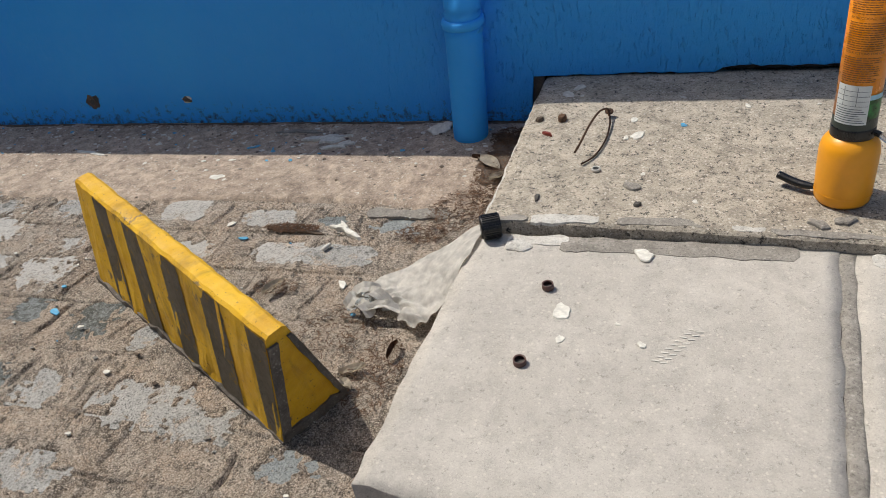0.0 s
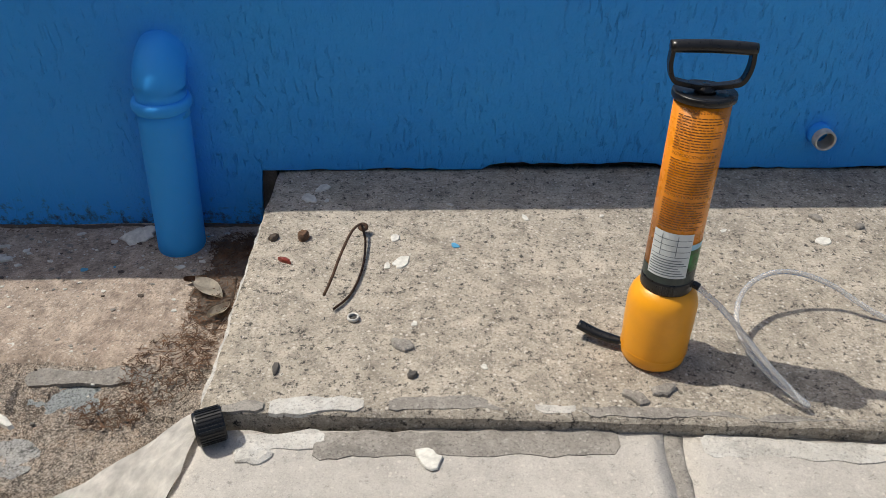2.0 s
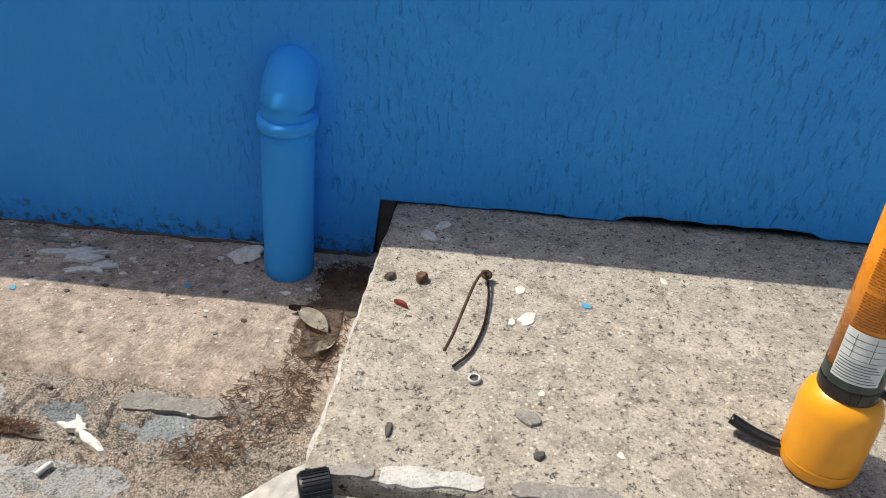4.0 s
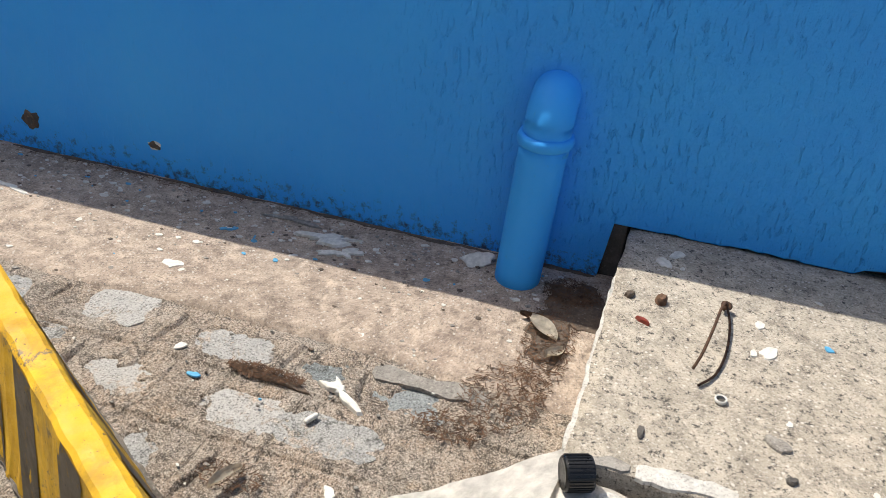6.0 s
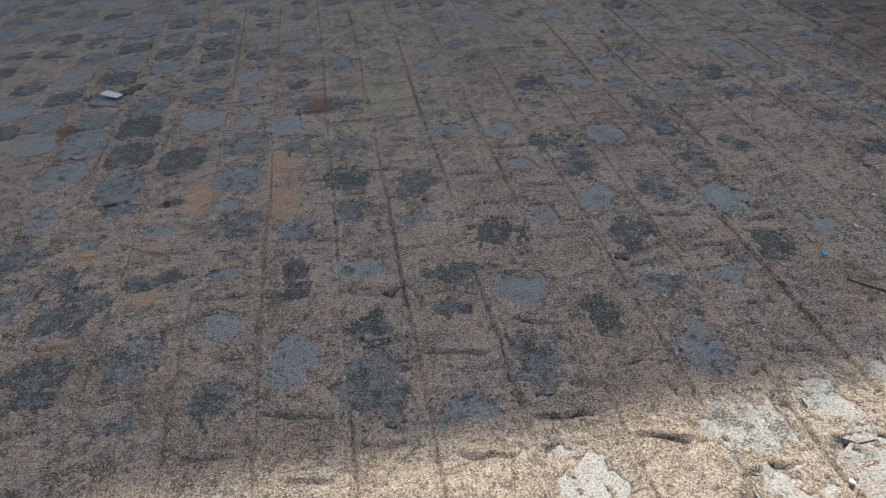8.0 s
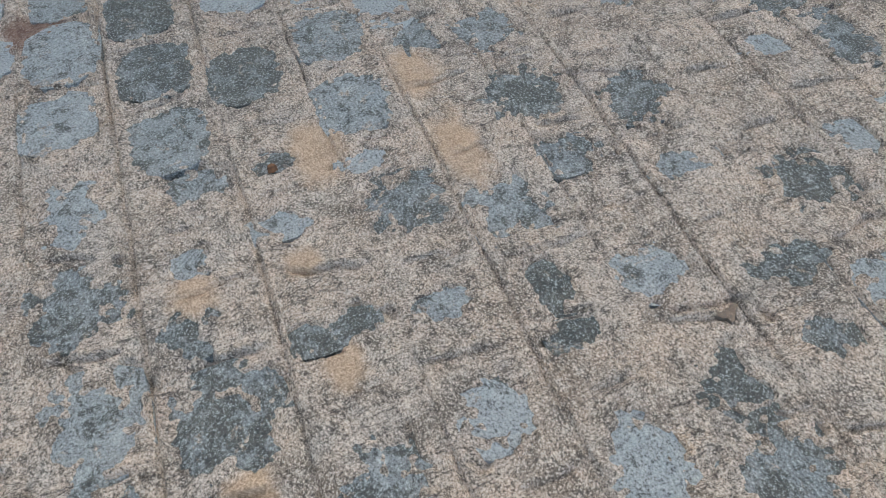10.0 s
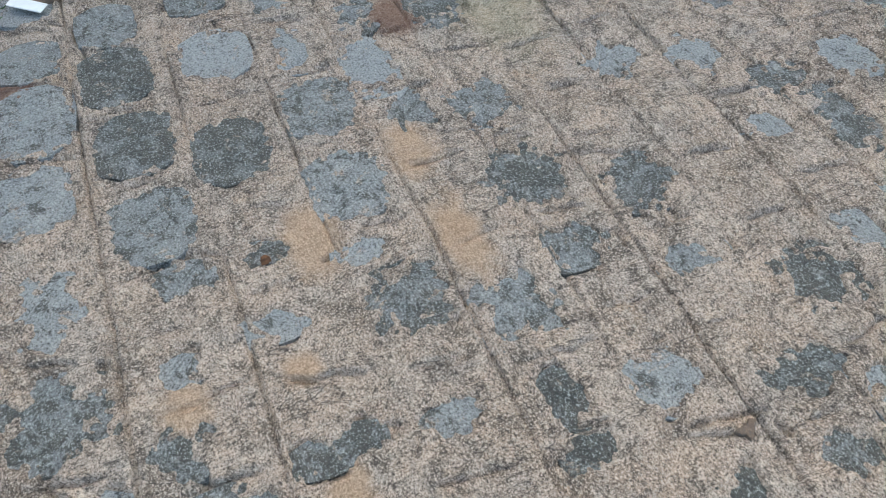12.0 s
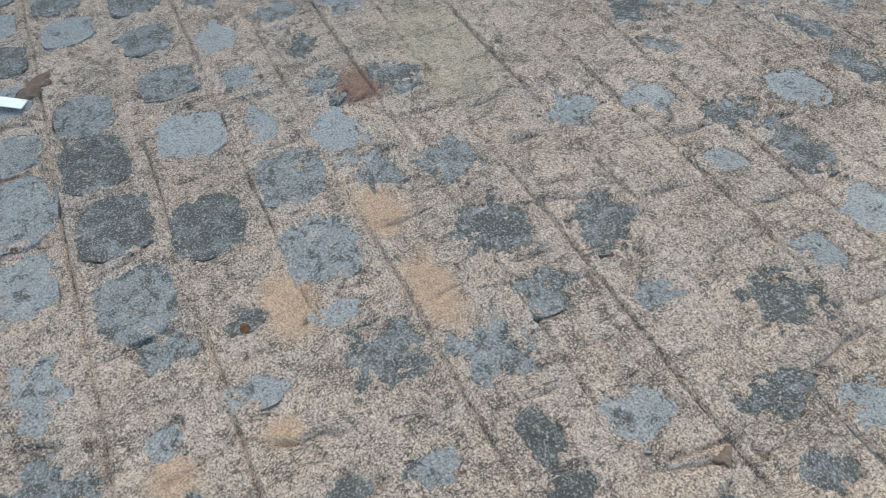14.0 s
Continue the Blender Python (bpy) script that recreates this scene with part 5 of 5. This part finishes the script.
leaf(0.085, -0.262, -35, 0.085, 0.022, 1)
leaf(0.125, -0.335, 60, 0.06, 0.014, 2)
leaf(0.05, -0.225, 10, 0.05, 0.010, 3, DRY, "dry brown leaf stalk")
leaf(-0.02, -1.115, 20, 0.06, 0.012, 4)
leaf(-0.02, -1.16, -35, 0.05, 0.012, 5)
leaf(0.05, -1.05, 80, 0.05, 0.006, 6, DRY, "dry brown curled leaf")
leaf(-0.33, -0.87, 70, 0.07, 0.010, 7)
scrap = patch("paper_scrap", 0.036, 0.026, -0.118, -0.062, 0.016, CHIP_WHITE, "torn piece of pale paper against the downpipe", "paper", 41, 0.004, square=3, rough=0.3, turn=35)
scrap.matrix_basis = pose(-0.122, -0.060, 0.020, 22, -12, 35) @ Matrix.Diagonal((0.9, 0.9, 0.4, 1))
patch("paint_splash", 0.075, 0.018, -0.50, -0.105, 0.012, CHIP_WHITE, "splash of grey-white paint on the cement strip", "paint", 42, 0.0012, rough=0.9, turn=16, kind="stuff", n=34)
patch("paint_splash", 0.045, 0.016, -0.445, -0.150, 0.009, CHIP_WHITE, "splash of grey-white paint on the cement strip", "paint", 43, 0.0012, rough=0.9, turn=12, kind="stuff", n=34)
patch("paint_splash", 0.05, 0.012, -0.63, -0.06, 0.012, EDGE_CEMENT, "splash of grey paint on the cement strip", "paint", 44, 0.0012, rough=0.9, turn=5, kind="stuff", n=30)
patch("paint_splash", 0.055, 0.010, -1.395, -0.204, 0.006, CHIP_WHITE, "splash of white paint on the cement strip", "paint", 45, 0.0014, rough=0.7, turn=-10, kind="stuff", n=30)
patch("paint_splash", 0.035, 0.012, -1.93, -0.14, 0.008, CHIP_WHITE, "splash of white paint on the cement strip", "paint", 46, 0.0012, rough=0.7, turn=-20, kind="stuff", n=30)
patch("paint_splash", 0.03, 0.016, -0.245, -0.60, 0.004, CHIP_WHITE, "smear of white paint on a grey sett", "paint", 47, 0.006, rough=1.1, turn=-25, kind="stuff", n=30)
for k, (x, y, rx, ry) in enumerate([(-0.794, -0.346, 0.024, 0.016), (-0.28, -0.428, 0.015, 0.011), (-0.377, -0.603, 0.016, 0.010), (-0.76, -0.36, 0.008, 0.006), (-1.24, -0.26, 0.016, 0.01), (-1.12, -0.27, 0.012, 0.008), (-0.255, -0.345, 0.014, 0.007), (-0.42, -0.30, 0.008, 0.006), (-0.55, -0.205, 0.012, 0.006), (-1.0, -0.20, 0.012, 0.007), (-1.15, -0.14, 0.016, 0.009), (-1.05, -0.15, 0.014, 0.007), (-0.16, -0.83, 0.016, 0.009), (-0.60, -0.60, 0.012, 0.009), (-1.857, -1.19, 0.028, 0.012)]):
    chip(x, y, 0.0035 + relief(x, y), rx, ry, k + 100, h=0.0018, label="flake of white paint lying on the paving")
for k, (x, y, rx, ry) in enumerate([(-0.528, -0.663, 0.014, 0.007), (-0.902, -1.01, 0.017, 0.010), (-0.757, -0.156, 0.022, 0.010), (-0.777, -0.07, 0.014, 0.008), (-0.68, -0.17, 0.014, 0.005), (-1.0, -0.06, 0.012, 0.006), (0.12, -0.16, 0.008, 0.012)]):
    chip(x, y, 0.0045 + relief(x, y), rx, ry, k + 130, CHIP_BLUE, 0.0018, "flake of blue paint lying on the paving", tilt=8)
stick("filter_stub", [(-0.268, -0.702, 0.008), (-0.262, -0.69, 0.009), (-0.256, -0.676, 0.008)], 0.0058, CHIP_WHITE, "short pale paper roll lying on a sett", "scrap")
nut = part("seed_pod", blob(0.013, 0.011, 0.018, random.Random(77), 14, 0.3), plain("brown_husk", (0.28, 0.15, 0.06), 0.7, vary=0.3), at=pose(-0.973, -1.172, 0.004))
tagged(nut, "dry brown seed pod on the paving", "seed", "seeds")
stick("twig", [(-2.56, -1.95, 0.008), (-2.46, -1.87, 0.012), (-2.40, -1.80, 0.008)], 0.003, SOIL, "thin dark twig lying in the shade", "twig", "twigs")
chip(-2.46, -1.87, 0.012, 0.007, 0.014, 150, plain("blue_plastic", (0.015, 0.06, 0.42), 0.5), 0.006, "scrap of dark blue plastic caught on a twig", "scraps", name="plastic_scrap", category="scrap")
chip(-2.454, -1.377, 0.006, 0.018, 0.014, 151, CHIP_WHITE, 0.004, "pale pebble on the paving", "pebbles", name="pebble", category="pebble")
strip_bit = part("glass_strip", box(-0.045, 0.045, -0.016, 0.016, 0, 0.004, 0.0012, 1), WHITE_PRINT, at=pose(-4.252, -3.790, 0.012, 3, 2, 52))
tagged(strip_bit, "pale strip of broken tile lying on the setts", "tile")
chip(-3.338, -3.465, 0.004, 0.008, 0.006, 152, plain("rust_lump", (0.16, 0.075, 0.035), 0.9, vary=0.4), 0.008, "rusty brown crumb on the paving", "scraps", name="scrap", category="scrap")


def small_chips(count, seed, material, label, sizes):
    """Fine flakes and grit scattered along the wall and over the paving."""
    rnd = random.Random(seed)
    bm = bmesh.new()
    for k in range(count):
        if k < count * 0.7:
            x, y = rnd.uniform(-3.6, 0.1), -abs(rnd.gauss(0.0, 0.16)) - 0.02
        else:
            x, y = rnd.uniform(-3.0, 0.0), rnd.uniform(-2.4, -0.4)
        r = rnd.choice(sizes) * rnd.uniform(0.7, 1.3)
        z = (0.006 if y < -0.47 else strip_height(x, y) + 0.0012)
        z += relief(x, y) if y < -0.47 else 0
        n = 7
        ph = rnd.uniform(0, 6)
        low = [bm.verts.new((x + r * rnd.uniform(0.6, 1.3) * math.cos(ph + q), y + r * rnd.uniform(0.4, 0.9) * math.sin(ph + q), z - 0.003)) for q in (j * math.tau / n for j in range(n))]
        top = [bm.verts.new((v.co.x, v.co.y, z + rnd.uniform(0, 0.0012))) for v in low]
        bm.faces.new(top)
        for j in range(n):
            bm.faces.new((low[j], low[(j + 1) % n], top[(j + 1) % n], top[j]))
    tagged(part("grit", bm, material), label, "grit", kind="stuff")


small_chips(820, 21, CHIP_WHITE, "scattered tiny pale paint flakes and grit", (0.002, 0.0025, 0.003, 0.004, 0.006, 0.009))
small_chips(60, 22, CHIP_BLUE, "scattered tiny flakes of blue paint", (0.003, 0.005, 0.009))
small_chips(380, 23, EDGE_CEMENT, "scattered grey crumbs of cement", (0.0025, 0.004, 0.006))
small_chips(220, 24, SOIL, "scattered dark crumbs of earth", (0.0025, 0.004, 0.006))


def weed(x, y):
    """A low tuft with small pointed leaves on thin stems."""
    rnd = random.Random(19)
    ob = thing("weed", pose(x, y, relief(x, y) - 0.002), "small green weed growing from a crack", "plant")
    for k in range(9):
        a, reach, rise = rnd.uniform(0, math.tau), rnd.uniform(0.012, 0.045), rnd.uniform(0.012, 0.05)
        tip = Vector((reach * math.cos(a), reach * math.sin(a), rise))
        part("stem", sweep(spline([(0, 0, 0), tuple(tip * 0.5 + Vector((0, 0, 0.006))), tuple(tip)], 4), 0.0008, 5), WEED, ob)
        bm = bmesh.new()
        length, wide = rnd.uniform(0.014, 0.024), rnd.uniform(0.003, 0.006)
        rows = [[bm.verts.new((length * u, wide * math.sin(math.pi * min(0.97, u + 0.04)) * v, 0.003 * u * u - 0.002 * abs(v))) for v in (-1, 0, 1)] for u in (0, 0.25, 0.5, 0.75, 1)]
        for p, q in zip(rows, rows[1:]):
            for n in (0, 1):
                bm.faces.new((p[n], p[n + 1], q[n + 1], q[n]))
        bmesh.ops.solidify(bm, geom=bm.faces[:], thickness=0.0005)
        part("leaf", bm, WEED, ob, at=pose(tip.x, tip.y, tip.z, 0, rnd.uniform(-30, 15), math.degrees(a) + rnd.uniform(-30, 30)))
    return ob


weed(-4.237, -3.873)


# ---- the faces of the setts ----
def sett_face(rnd):
    """A worn stone face, unit half size, that runs on under the mortar round it."""
    bm = bmesh.new()
    n = 10
    rings = []
    for f, z in ((1.35, -0.02), (1.32, -0.001), (0.7, 0.0)):
        ring = []
        for k in range(n):
            a = (k + 0.5) * math.tau / n
            c, s = math.cos(a), math.sin(a)
            q = (abs(c) ** 4 + abs(s) ** 4) ** -0.25
            ring.append(bm.verts.new((f * q * c, f * q * s, z + (rnd.uniform(-0.0014, 0.0010) if z > -0.01 else 0))))
        rings.append(ring)
    mid = bm.verts.new((0, 0, rnd.uniform(-0.0006, 0.0012)))
    for a, b in zip(rings, rings[1:]):
        for k in range(n):
            bm.faces.new((a[k], a[(k + 1) % n], b[(k + 1) % n], b[k]))
    for k in range(n):
        bm.faces.new((rings[2][k], rings[2][(k + 1) % n], mid))
    return mesh_of(bm, "sett")


def setts():
    rnd = random.Random(33)
    shapes = []
    for k in range(24):
        me = sett_face(rnd)
        me.materials.append(SHADE_MOSSY_GRANITE if k % 2 else GRANITE)
        shapes.append(me)
    count = 300 - len(KNOWN_SETTS)
    for x, y, rx, ry, full in KNOWN_SETTS + OTHER_SETTS[:count]:
        # setts beyond the shadow edge take the shade-toned copy, a few sunlit ones too
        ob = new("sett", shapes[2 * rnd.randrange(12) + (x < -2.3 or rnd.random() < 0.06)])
        ob.matrix_basis = pose(x, y, relief(x, y) - (0.0045 if x < -2.3 else 0.0024), 0, 0, rnd.choice((0, 180)) + rnd.uniform(-5, 5)) @ Matrix.Diagonal((rx * (0.8 if full else 1), ry * (0.8 if full else 1), 1, 1))
        ob.parent = paving
    verts, faces = [], []
    for x, y, rx, ry, full in OTHER_SETTS[count:]:
        me = shapes[2 * rnd.randrange(12) + 1]
        base = len(verts)
        sunk = x > -4.9 and y > -4.15
        f = 0.7 if full or not sunk else 1.0
        verts += [(x + v.co.x * rx * f, y + v.co.y * ry * f, relief(x, y) + (-0.0045 if sunk else 0.002) + v.co.z) for v in me.vertices]
        faces += [tuple(base + i for i in p.vertices) for p in me.polygons]
    me = bpy.data.meshes.new("far_setts")
    me.from_pydata(verts, [], faces)
    me.materials.append(FAR_GRANITE)
    ob = new("far_setts", me)
    ob.parent = paving
    tagged(ob, kind="stuff")


setts()
